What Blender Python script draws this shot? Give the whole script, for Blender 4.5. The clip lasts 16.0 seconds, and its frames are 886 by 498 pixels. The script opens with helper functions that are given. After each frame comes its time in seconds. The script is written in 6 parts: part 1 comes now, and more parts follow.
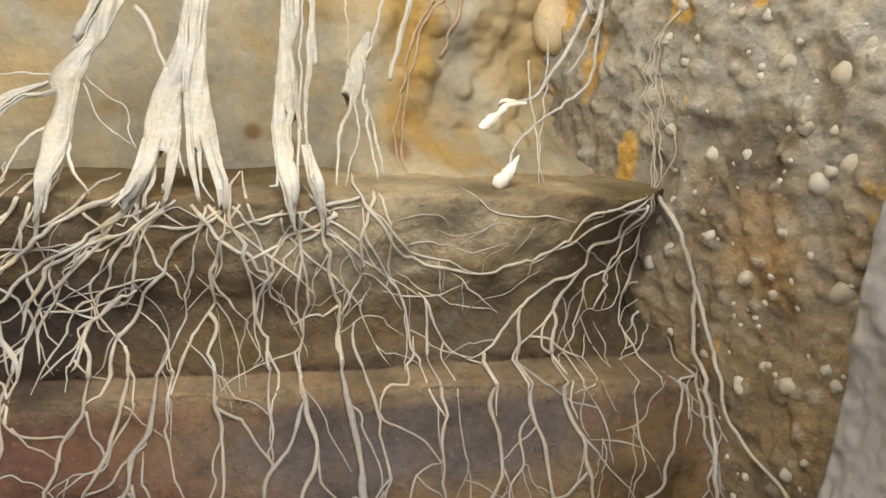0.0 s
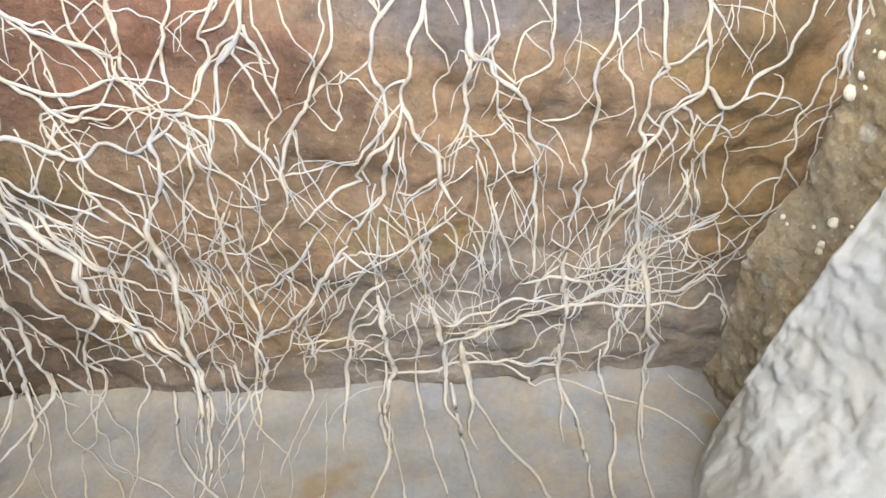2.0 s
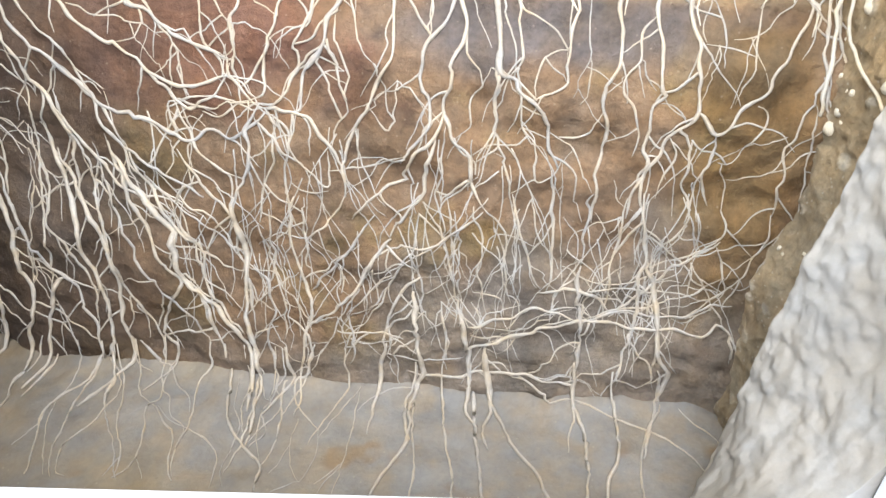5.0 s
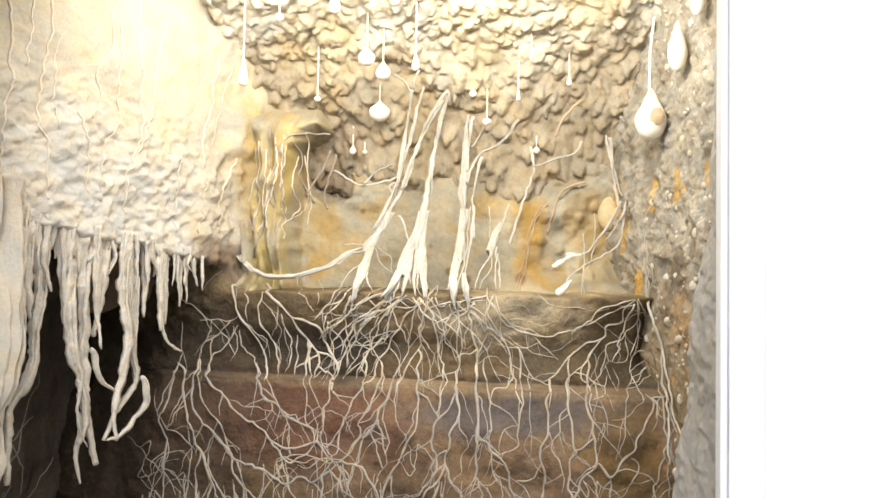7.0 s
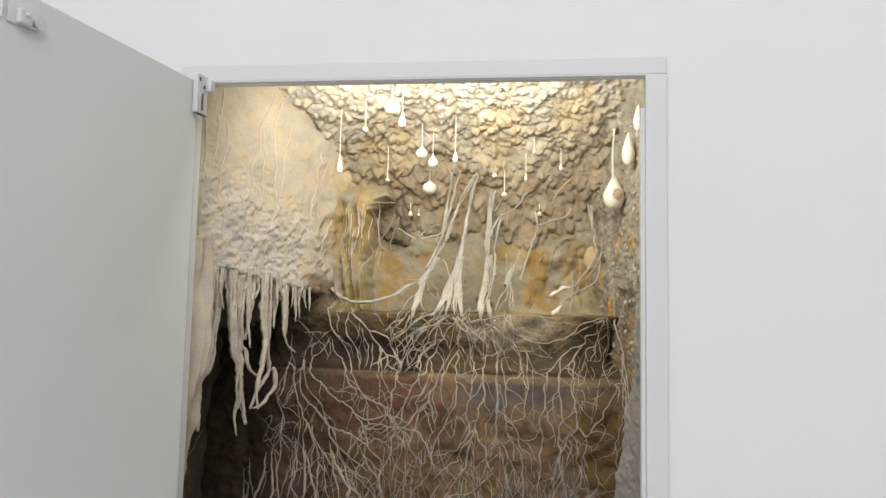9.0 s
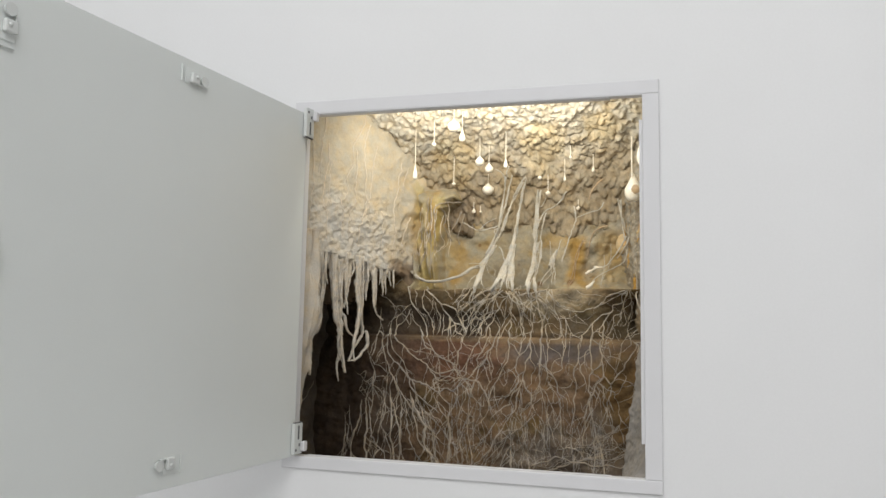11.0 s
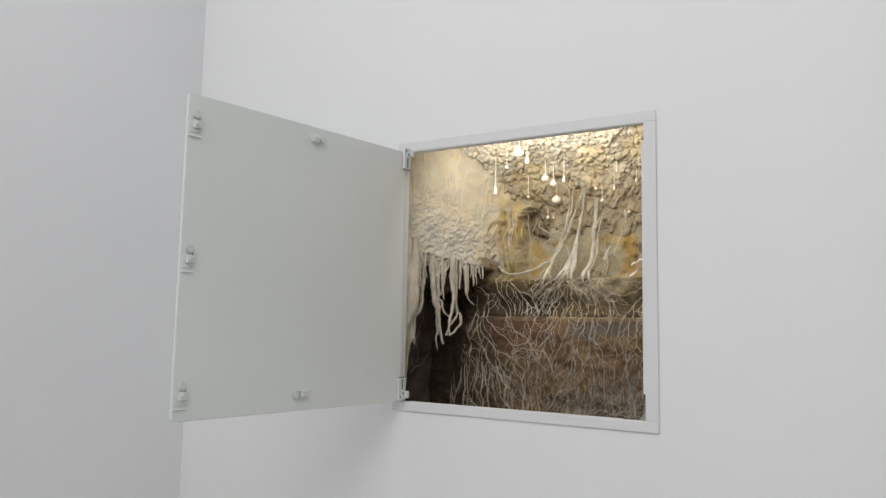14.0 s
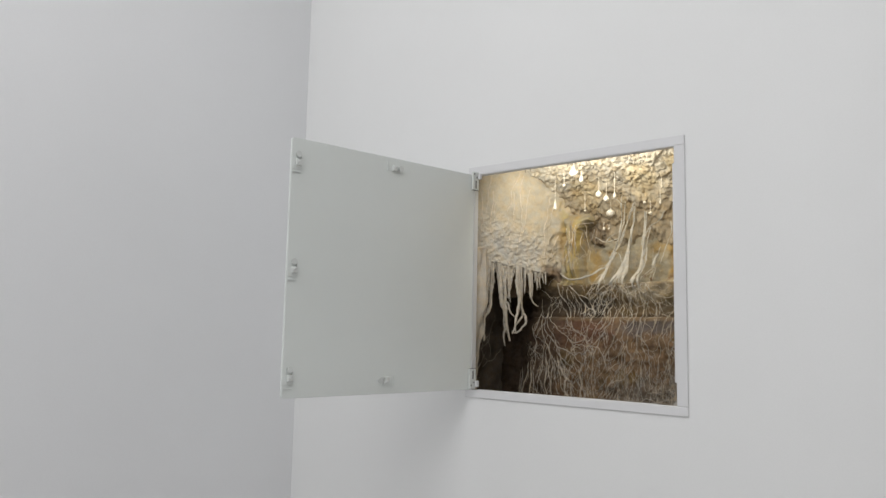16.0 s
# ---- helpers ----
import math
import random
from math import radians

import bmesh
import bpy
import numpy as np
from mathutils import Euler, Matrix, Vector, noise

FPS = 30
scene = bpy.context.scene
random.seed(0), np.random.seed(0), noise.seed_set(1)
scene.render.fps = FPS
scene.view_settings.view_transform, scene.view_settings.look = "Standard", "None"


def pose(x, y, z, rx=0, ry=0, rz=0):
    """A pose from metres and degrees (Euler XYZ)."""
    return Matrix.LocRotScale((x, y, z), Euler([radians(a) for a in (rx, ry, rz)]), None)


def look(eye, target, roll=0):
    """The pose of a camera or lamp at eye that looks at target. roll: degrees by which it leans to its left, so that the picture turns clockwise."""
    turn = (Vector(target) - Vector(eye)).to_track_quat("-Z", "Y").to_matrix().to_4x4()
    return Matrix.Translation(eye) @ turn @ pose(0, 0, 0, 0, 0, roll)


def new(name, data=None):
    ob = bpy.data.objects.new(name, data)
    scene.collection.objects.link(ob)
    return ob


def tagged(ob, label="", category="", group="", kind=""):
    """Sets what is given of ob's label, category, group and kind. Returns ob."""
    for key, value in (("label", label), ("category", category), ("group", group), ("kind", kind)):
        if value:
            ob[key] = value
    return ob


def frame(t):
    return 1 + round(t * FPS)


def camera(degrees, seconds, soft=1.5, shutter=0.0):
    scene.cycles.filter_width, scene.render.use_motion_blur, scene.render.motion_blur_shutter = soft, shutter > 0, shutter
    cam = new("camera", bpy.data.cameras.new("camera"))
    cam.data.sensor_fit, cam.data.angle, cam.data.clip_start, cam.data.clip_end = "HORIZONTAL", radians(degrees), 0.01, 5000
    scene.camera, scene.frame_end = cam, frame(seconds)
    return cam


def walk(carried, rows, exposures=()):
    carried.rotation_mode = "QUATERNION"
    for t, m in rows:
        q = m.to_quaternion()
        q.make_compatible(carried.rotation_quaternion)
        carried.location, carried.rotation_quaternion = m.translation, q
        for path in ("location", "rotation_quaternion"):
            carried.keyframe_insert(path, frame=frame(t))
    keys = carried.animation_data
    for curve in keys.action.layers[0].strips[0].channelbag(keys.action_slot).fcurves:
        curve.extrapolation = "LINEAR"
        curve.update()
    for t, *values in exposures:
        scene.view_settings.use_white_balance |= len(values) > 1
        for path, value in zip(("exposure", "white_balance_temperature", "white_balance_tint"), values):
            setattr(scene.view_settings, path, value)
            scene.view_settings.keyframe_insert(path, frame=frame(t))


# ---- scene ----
cam = camera(61.7, 16.0, 1.5)
ROOM_W, STRIP_W = 44.0, 1.36
PATH = [
    (0, (0.032, -0.122, 1.754), (0.607, 1.751, 1.349), 1.4),
    (0.5, (0.035, -0.117, 1.747), (0.511, 1.697, 1.05), 1.3),
    (1, (0.04, -0.11, 1.757), (0.392, 1.539, 0.682), 0.9),
    (1.5, (0.039, -0.099, 1.761), (0.3, 1.328, 0.385), 0.9),
    (2, (0.031, -0.109, 1.751), (0.261, 1.267, 0.318), 1.0),
    (2.5, (0.026, -0.108, 1.746), (0.195, 1.262, 0.299), 0.6),
    (3, (0.015, -0.114, 1.737), (0.122, 1.261, 0.289), 0.5),
    (3.2, (0.01, -0.12, 1.733), (0.098, 1.258, 0.286), 0.6),
    (4.25, (0.03, -0.16, 1.726), (0.051, 1.332, 0.4), 0.7),
    (5.3, (0.077, -0.256, 1.722), (0.033, 1.48, 0.73), 0.8),
    (5.5, (0.081, -0.284, 1.722), (0.02, 1.508, 0.836), 0.9),
    (6, (0.089, -0.374, 1.713), (-0.043, 1.542, 1.155), 0.8),
    (6.3, (0.084, -0.431, 1.717), (-0.049, 1.53, 1.344), 0.9),
    (6.5, (0.092, -0.468, 1.721), (-0.058, 1.511, 1.48), 1.0),
    (7, (0.111, -0.538, 1.723), (-0.045, 1.455, 1.803), 1.0),
    (7.5, (0.136, -0.604, 1.722), (-0.041, 1.379, 1.913), 0.9),
    (8, (0.144, -0.696, 1.717), (-0.063, 1.284, 1.907), 1.1),
    (8.5, (0.138, -0.801, 1.708), (-0.094, 1.177, 1.892), 1.2),
    (8.7, (0.139, -0.838, 1.709), (-0.097, 1.14, 1.884), 1.2),
    (9.75, (0.157, -1.002, 1.673), (-0.132, 0.974, 1.864), 1.0),
    (10.8, (0.244, -1.13, 1.633), (-0.22, 0.804, 1.843), 0.7),
    (11, (0.27, -1.154, 1.635), (-0.25, 0.766, 1.842), 1.1),
    (11.5, (0.332, -1.213, 1.626), (-0.297, 0.674, 1.838), 1.1),
    (12, (0.407, -1.271, 1.615), (-0.366, 0.561, 1.829), 1.0),
    (12.5, (0.467, -1.329, 1.608), (-0.413, 0.455, 1.822), 1.1),
    (13, (0.524, -1.39, 1.602), (-0.409, 0.366, 1.815), 1.2),
    (13.5, (0.591, -1.416, 1.592), (-0.381, 0.319, 1.806), 1.1),
    (14, (0.681, -1.423, 1.588), (-0.354, 0.275, 1.797), 1.1),
    (14.5, (0.766, -1.435, 1.584), (-0.359, 0.205, 1.796), 1.0),
    (15, (0.829, -1.468, 1.577), (-0.379, 0.111, 1.796), 1.0),
    (15.5, (0.884, -1.528, 1.577), (-0.37, 0.015, 1.798), 1.1),
    (16, (0.923, -1.591, 1.569), (-0.349, -0.064, 1.79), 1.2),
]
EXPOSURES = [(0, 0.5, 6350, 11), (1.0, 1.33, 6050, 10), (2.0, 1.98, 5620, 8), (3.2, 2.02, 5580, 8), (5.5, 1.95, 5750, 9), (6.0, 1.8, 6100, 10), (6.5, 1.42, 6300, 10), (7.0, 0.98, 6400, 10), (7.5, 0.55, 6500, 10), (8.5, 0.2, 6500, 10), (11, 0.04, 6500, 9), (16, -0.12, 6500, 9)]
walk(cam, [(t, look(eye, target, roll)) for t, eye, target, roll in PATH], EXPOSURES)

# ---- world and lights ----
world = bpy.data.worlds.new("world")
scene.world = world
world.use_nodes = True
world.node_tree.nodes["Background"].inputs[0].default_value = (0.8, 0.85, 1.0, 1)
world.node_tree.nodes["Background"].inputs[1].default_value = 0.0


def area_lamp(name, m, w, h, watts, colour):
    data = bpy.data.lights.new(name, "AREA")
    data.shape, data.size, data.size_y = "RECTANGLE", w, h
    data.energy, data.color = watts, colour
    ob = new(name, data)
    ob.matrix_world = m
    return ob


area_lamp("gallery_light", pose(0.1, -1.5, 3.7, 8, 0, 0), 2.1, 0.5, ROOM_W * 0.34, (1.0, 0.975, 0.965))
# broad unseen fill lamp, added to even the walls and soften the door's shadow
area_lamp("gallery_light", pose(0.4, -3.1, 3.7, 0, 0, 0), 2.8, 3.4, ROOM_W * 1.47, (0.985, 0.97, 0.985))
area_lamp("strip_light", pose(0.018, 0.022, 2.010, 66, 0, 0), 0.385, 0.02, STRIP_W, (1.0, 0.96, 0.87))


# ---- noise ----
def lattice(i, seed):
    n = (i[..., 0] * 374761393 + i[..., 1] * 668265263 + i[..., 2] * 2147483647 + seed * 1274126177) & 0xFFFFFFFF
    n = ((n ^ (n >> 13)) * 1274126177) & 0xFFFFFFFF
    n = ((n ^ (n >> 16)) * 2246822519) & 0xFFFFFFFF
    return ((n ^ (n >> 15)) & 0xFFFF) / 65535.0


def vnoise(p, seed=0):
    """Smooth value noise in -1..1 at points p (n, 3)."""
    p = np.asarray(p, float)
    i = np.floor(p).astype(np.int64)
    f = p - i
    f = f * f * f * (f * (f * 6 - 15) + 10)
    out = 0
    for a in (0, 1):
        for b in (0, 1):
            for c in (0, 1):
                w = (f[..., 0] if a else 1 - f[..., 0]) * (f[..., 1] if b else 1 - f[..., 1]) * (f[..., 2] if c else 1 - f[..., 2])
                out = out + w * lattice(i + np.array([a, b, c]), seed)
    return out * 2 - 1


def fbm(p, scale, octaves=4, seed=0, gain=0.5):
    p = np.asarray(p, float) * scale
    out, amp, tot = 0, 1.0, 0.0
    for k in range(octaves):
        out, tot = out + amp * vnoise(p, seed + 17 * k), tot + amp
        p, amp = p * 2.03 + 5.7, amp * gain
    return out / tot


def cells(p, scale, seed=0):
    """Distance to the nearest scattered point, and that point's random number."""
    p = np.asarray(p, float) * scale
    i = np.floor(p).astype(np.int64)
    best, tag = np.full(p.shape[:-1], 9.0), np.zeros(p.shape[:-1])
    for a in (-1, 0, 1):
        for b in (-1, 0, 1):
            for c in (-1, 0, 1):
                j = i + np.array([a, b, c])
                q = j + np.stack([lattice(j, seed + k) for k in (1, 2, 3)], -1)
                d = np.sqrt(((p - q) ** 2).sum(-1))
                tag = np.where(d < best, lattice(j, seed + 9), tag)
                best = np.minimum(best, d)
    return best, tag


def smooth(a, b, x):
    t = np.clip((np.asarray(x, float) - a) / (b - a), 0, 1)
    return t * t * (3 - 2 * t)


def xyz(x, y, z):
    return np.stack(np.broadcast_arrays(np.asarray(x, float), np.asarray(y, float), np.asarray(z, float)), -1)


# ---- materials ----
def material(name, colour=None, rough=0.85, var=0.25, big=6.0, fine=120.0, bump=0.3, dist=0.002, metal=0.0, spec=0.3, speck=None, warm=0.06):
    """A surface with colour variation at two scales and fine relief; colour None takes the mesh's own tint."""
    m = bpy.data.materials.new(name)
    m.use_nodes = True
    nt = m.node_tree
    n, l = nt.nodes, nt.links
    bsdf = n["Principled BSDF"]
    tc = n.new("ShaderNodeTexCoord")

    def noise_tex(scale, detail, rough_):
        t = n.new("ShaderNodeTexNoise")
        t.inputs["Scale"].default_value, t.inputs["Detail"].default_value, t.inputs["Roughness"].default_value = scale, detail, rough_
        l.new(tc.outputs["Object"], t.inputs["Vector"])
        return t

    def ramp(src, a, b, lo, hi):
        r = n.new("ShaderNodeMapRange")
        r.inputs["From Min"].default_value, r.inputs["From Max"].default_value = a, b
        r.inputs["To Min"].default_value, r.inputs["To Max"].default_value = lo, hi
        l.new(src, r.inputs["Value"])
        return r.outputs["Result"]

    def mix(kind, fac, a, b):
        x = n.new("ShaderNodeMix")
        x.data_type, x.blend_type = "RGBA", kind
        for sock, val in ((x.inputs[0], fac), (x.inputs[6], a), (x.inputs[7], b)):
            if hasattr(val, "is_linked"):
                l.new(val, sock)
            else:
                sock.default_value = val
        return x.outputs[2]

    large, small = noise_tex(big, 5, 0.6), noise_tex(fine, 6, 0.65)
    if colour is None:
        at = n.new("ShaderNodeAttribute")
        at.attribute_name = "tint"
        base = at.outputs["Color"]
    else:
        base = (*colour, 1)
    info = n.new("ShaderNodeObjectInfo")
    v1 = ramp(large.outputs["Fac"], 0.3, 0.7, 1 - var, 1 + var)
    v2 = ramp(small.outputs["Fac"], 0.25, 0.75, 1 - var * 0.8, 1 + var * 0.8)
    v3 = ramp(info.outputs["Random"], 0, 1, 1 - var * 0.3, 1 + var * 0.3)
    mul = n.new("ShaderNodeMath")
    mul.operation = "MULTIPLY"
    l.new(v1, mul.inputs[0])
    l.new(v2, mul.inputs[1])
    mul2 = n.new("ShaderNodeMath")
    mul2.operation = "MULTIPLY"
    l.new(mul.outputs[0], mul2.inputs[0])
    l.new(v3, mul2.inputs[1])
    comb = n.new("ShaderNodeCombineColor")
    for k in range(3):
        l.new(mul2.outputs[0], comb.inputs[k])
    col = mix("MULTIPLY", 1.0, base, comb.outputs[0])
    if warm:
        hue = noise_tex(big * 2.3, 3, 0.5)
        col = mix("MIX", ramp(hue.outputs["Fac"], 0.35, 0.75, 0, 1), col, mix("MULTIPLY", 1.0, col, (1 + warm * 2, 1.0, 1 - warm * 3, 1)))
    if speck:
        vor = n.new("ShaderNodeTexVoronoi")
        vor.inputs["Scale"].default_value = speck[0]
        l.new(tc.outputs["Object"], vor.inputs["Vector"])
        mask = ramp(vor.outputs["Distance"], speck[1], speck[1] * 0.6, 0, speck[3] if len(speck) > 3 else 0.8)
        col = mix("MIX", mask, col, (*speck[2], 1))
    l.new(col, bsdf.inputs["Base Color"])
    l.new(ramp(small.outputs["Fac"], 0.2, 0.8, max(rough - 0.12, 0.02), min(rough + 0.1, 1)), bsdf.inputs["Roughness"])
    bsdf.inputs["Metallic"].default_value = metal
    bsdf.inputs["Specular IOR Level"].default_value = spec
    if bump:
        b = n.new("ShaderNodeBump")
        b.inputs["Strength"].default_value, b.inputs["Distance"].default_value = bump, dist
        l.new(small.outputs["Fac"], b.inputs["Height"])
        l.new(b.outputs["Normal"], bsdf.inputs["Normal"])
    return m


M_wall = material("white_wall_paint", (0.79, 0.80, 0.80), 0.75, 0.02, 1.2, 260, 0.05, 0.0006, warm=0.0, spec=0.25)
M_side = material("grey_white_wall_paint", (0.82, 0.83, 0.845), 0.75, 0.02, 1.2, 260, 0.05, 0.0006, warm=0.0, spec=0.25)
M_frame = material("white_powder_coat", (0.70, 0.705, 0.715), 0.45, 0.015, 4, 500, 0.04, 0.0003, warm=0.0, spec=0.4)
M_door = material("grey_primer_coat", (0.735, 0.77, 0.752), 0.5, 0.02, 3, 500, 0.04, 0.0003, warm=0.0, spec=0.4)
M_latch = material("latch_coat", (0.66, 0.685, 0.668), 0.42, 0.04, 20, 700, 0.05, 0.0003, warm=0.0)
M_dark = material("dark_slot", (0.12, 0.12, 0.12), 0.7, 0.1, 20, 400, 0.0, warm=0.0)
M_floor = material("grey_floor", (0.60, 0.59, 0.58), 0.5, 0.08, 1.5, 90, 0.05, 0.001, warm=0.02)
M_soil = material("packed_soil", None, 0.95, 0.34, 22, 240, 0.85, 0.003, spec=0.15, speck=(150, 0.13, (0.26, 0.21, 0.15), 0.3))
M_clay = material("clay_panel", None, 0.85, 0.16, 24, 260, 0.5, 0.002, spec=0.2, speck=(120, 0.10, (0.50, 0.42, 0.26), 0.15))
M_ceil = material("lumpy_clay_ceiling", None, 0.85, 0.22, 22, 320, 0.5, 0.0018, spec=0.2)
M_rock = material("pale_stone", None, 0.9, 0.14, 25, 340, 0.55, 0.0016, spec=0.2)
M_cong = material("pebbled_earth", None, 0.92, 0.32, 30, 300, 0.8, 0.0026, spec=0.18, speck=(190, 0.2, (0.50, 0.46, 0.38), 0.25))
M_chalk = material("white_plaster_rock", None, 0.85, 0.10, 20, 280, 0.3, 0.0014, spec=0.25, warm=0.03)
M_root = material("pale_root", (0.315, 0.286, 0.243), 0.7, 0.16, 40, 500, 0.4, 0.0007, spec=0.3, warm=0.08)
# lightened copy of pale_root: stronger light on upper and corner roots, as colour
M_root_lit = material("lit_pale_root", (0.425, 0.395, 0.335), 0.7, 0.18, 40, 500, 0.4, 0.0007, spec=0.3, warm=0.08)
M_trunk = material("white_root_trunk", (0.46, 0.44, 0.385), 0.75, 0.2, 45, 420, 0.7, 0.0012, spec=0.25, warm=0.05)
M_root2 = material("grey_root", (0.285, 0.265, 0.238), 0.75, 0.18, 40, 500, 0.4, 0.0007, spec=0.3)
M_fine = material("stained_rootlet", (0.30, 0.28, 0.25), 0.75, 0.2, 40, 500, 0.3, 0.0005, spec=0.25)
M_rootd = material("brown_root", (0.44, 0.34, 0.23), 0.75, 0.2, 40, 500, 0.4, 0.0007, spec=0.3)
M_wax = material("white_wax_drop", (0.80, 0.76, 0.66), 0.45, 0.08, 60, 400, 0.15, 0.0004, spec=0.4, warm=0.04)
M_pebble = material("embedded_pebble", (0.48, 0.43, 0.34), 0.75, 0.3, 60, 420, 0.35, 0.0008, spec=0.3)
M_pebble2 = material("pale_pebble", (0.50, 0.465, 0.39), 0.7, 0.25, 60, 420, 0.3, 0.0008, spec=0.3)
M_egg = material("buff_stone", (0.55, 0.44, 0.27), 0.75, 0.15, 50, 400, 0.3, 0.0008, spec=0.3)
M_shell = material("box_board", (0.10, 0.09, 0.08), 0.9, 0.2, 5, 60, 0.2, 0.001)


# ---- builders ----
def mesh_from(name, verts, faces, mat, flat=False, tint=None):
    me = bpy.data.meshes.new(name)
    me.from_pydata([tuple(v) for v in verts], [], faces)
    me.materials.append(mat)
    if tint is not None:
        a = me.attributes.new("tint", "FLOAT_COLOR", "POINT")
        a.data.foreach_set("color", np.concatenate([np.clip(tint, 0, 1), np.ones((len(tint), 1))], 1).astype(np.float32).ravel())
    if not flat:
        me.polygons.foreach_set("use_smooth", [True] * len(me.polygons))
    me.update()
    return me


def part(name, data, parent=None, label=""):
    ob = new(name, data)
    if parent is not None:
        ob.parent = parent
    if label:
        tagged(ob, label)
    return ob


def structure(ob, label, category):
    return tagged(ob, label, category, kind="structure")


def box_bm(bm, lo, hi, bevel=0.0, seg=2):
    vs = [bm.verts.new((x, y, z)) for x in (lo[0], hi[0]) for y in (lo[1], hi[1]) for z in (lo[2], hi[2])]
    fs = [(0, 1, 3, 2), (4, 6, 7, 5), (0, 4, 5, 1), (2, 3, 7, 6), (0, 2, 6, 4), (1, 5, 7, 3)]
    faces = [bm.faces.new([vs[i] for i in f]) for f in fs]
    if bevel:
        edges = list({e for f in faces for e in f.edges})
        bmesh.ops.bevel(bm, geom=edges, offset=bevel, segments=seg, affect="EDGES", profile=0.5)


def boxes(name, mat, *specs):
    """One mesh of boxes: (lo, hi, bevel) each."""
    bm = bmesh.new()
    for lo, hi, bev in specs:
        box_bm(bm, lo, hi, bev)
    me = bpy.data.meshes.new(name)
    bmesh.ops.recalc_face_normals(bm, faces=bm.faces)
    bm.to_mesh(me)
    bm.free()
    me.materials.append(mat)
    return me


def slab(name, front, back, mat, tint):
    """A solid from a grid of front points (nu, nv, 3) and the offset or grid of its back."""
    nu, nv = front.shape[:2]
    rear = front + np.asarray(back) if np.ndim(back) == 1 else back
    idx = np.arange(nu * nv).reshape(nu, nv)
    verts = np.concatenate([front.reshape(-1, 3), rear.reshape(-1, 3)])
    a, b, c, d = idx[:-1, :-1].ravel(), idx[1:, :-1].ravel(), idx[1:, 1:].ravel(), idx[:-1, 1:].ravel()
    faces = np.stack([a, b, c, d], 1).tolist()
    o = nu * nv
    faces += (np.stack([d, c, b, a], 1) + o).tolist()
    ring = idx[:, 0].tolist() + idx[-1, 1:].tolist() + idx[-2::-1, -1].tolist() + idx[0, -2:0:-1].tolist()
    for p, q in zip(ring, ring[1:] + ring[:1]):
        faces.append([q, p, p + o, q + o])
    t = np.concatenate([tint.reshape(-1, 3)] * 2)
    return mesh_from(name, verts, faces, mat, tint=t)


def blend(a, b, k):
    k = np.asarray(k)[..., None]
    return np.asarray(a) * (1 - k) + np.asarray(b) * k


def patch(p, centre, radius, seed, soft=0.5):
    """A stain with an uneven edge: 1 inside, 0 outside."""
    d = np.sqrt((((p - np.array(centre)) / np.array(radius)) ** 2).sum(-1))
    d = d + 0.55 * fbm(p, 26, 4, seed) 
    return 1 - smooth(1 - soft, 1 + soft * 0.4, d)


# ---- the room ----
X0, X1, Y0, H = -1.02, 4.4, -5.0, 3.8
FX0, FX1, FZ0, FZ1 = -0.313, 0.296, 1.397, 2.019  # hatch frame, outer
OX0, OX1, OZ0, OZ1 = -0.290, 0.271, 1.4175, 1.997  # hatch opening
structure(part("wall_north", boxes("wall_north", M_wall,
    ((X0 - 0.1, 0, 0), (FX0 + 0.012, 0.013, H), 0), ((FX1 - 0.012, 0, 0), (X1 + 0.1, 0.013, H), 0),
    ((FX0 + 0.012, 0, 0), (FX1 - 0.012, 0.013, FZ0 + 0.012), 0), ((FX0 + 0.012, 0, FZ1 - 0.012), (FX1 - 0.012, 0.013, H), 0))),
    "smooth white painted gallery wall with a square hatch", "wall")
structure(part("wall_west", boxes("wall_west", M_side, ((X0 - 0.1, Y0 - 0.1, 0), (X0, 0, H), 0))), "plain cool white painted side wall", "wall")
structure(part("wall_east", boxes("wall_east", M_wall, ((X1, Y0 - 0.1, 0), (X1 + 0.1, 0, H), 0))), "plain white painted wall", "wall")
structure(part("wall_south", boxes("wall_south", M_wall, ((X0, Y0 - 0.1, 0), (X1, Y0, H), 0))), "plain white painted wall", "wall")
structure(part("floor", boxes("floor", M_floor, ((X0 - 0.1, Y0 - 0.1, -0.1), (X1 + 0.1, 0.1, 0), 0))), "plain grey gallery floor", "floor")
structure(part("ceiling", boxes("ceiling", M_wall, ((X0 - 0.1, Y0 - 0.1, H), (X1 + 0.1, 0.1, H + 0.1), 0))), "plain white ceiling", "ceiling")
structure(part("cavity_shell", boxes("cavity_shell", M_shell,
    ((-0.62, 0.60, 1.1), (0.62, 0.62, 2.3), 0), ((-0.62, 0.013, 1.1), (-0.60, 0.60, 2.3), 0), ((0.60, 0.013, 1.1), (0.62, 0.60, 2.3), 0),
    ((-0.60, 0.013, 1.1), (0.60, 0.60, 1.12), 0), ((-0.60, 0.013, 2.28), (0.60, 0.60, 2.3), 0))), "dark boarded cavity behind the wall", "cavity")

# ---- the soil bank at the back ----
TOP, FLOORZ = 1.710, 1.335


def recess(x):
    return 0.02 * smooth(-0.25, -0.31, x)


def lower_y(x, z):
    x, z = np.asarray(x, float), np.asarray(z, float)
    p = xyz(x, 0 * x, z)
    strata = fbm(p * np.array([0.25, 1, 1]), 55, 3, 3)
    return 0.200 - 0.13 * x + 0.12 * (z - 1.54) + 0.016 * smooth(1.57, 1.616, z) + recess(x) + 0.008 * fbm(p, 14, 3, 5) + 0.0040 * fbm(p, 46, 3, 6) + 0.004 * np.abs(fbm(p, 30, 3, 9)) - 0.001 + 0.002 * strata + 0.0025 * fbm(p, 90, 3, 8)


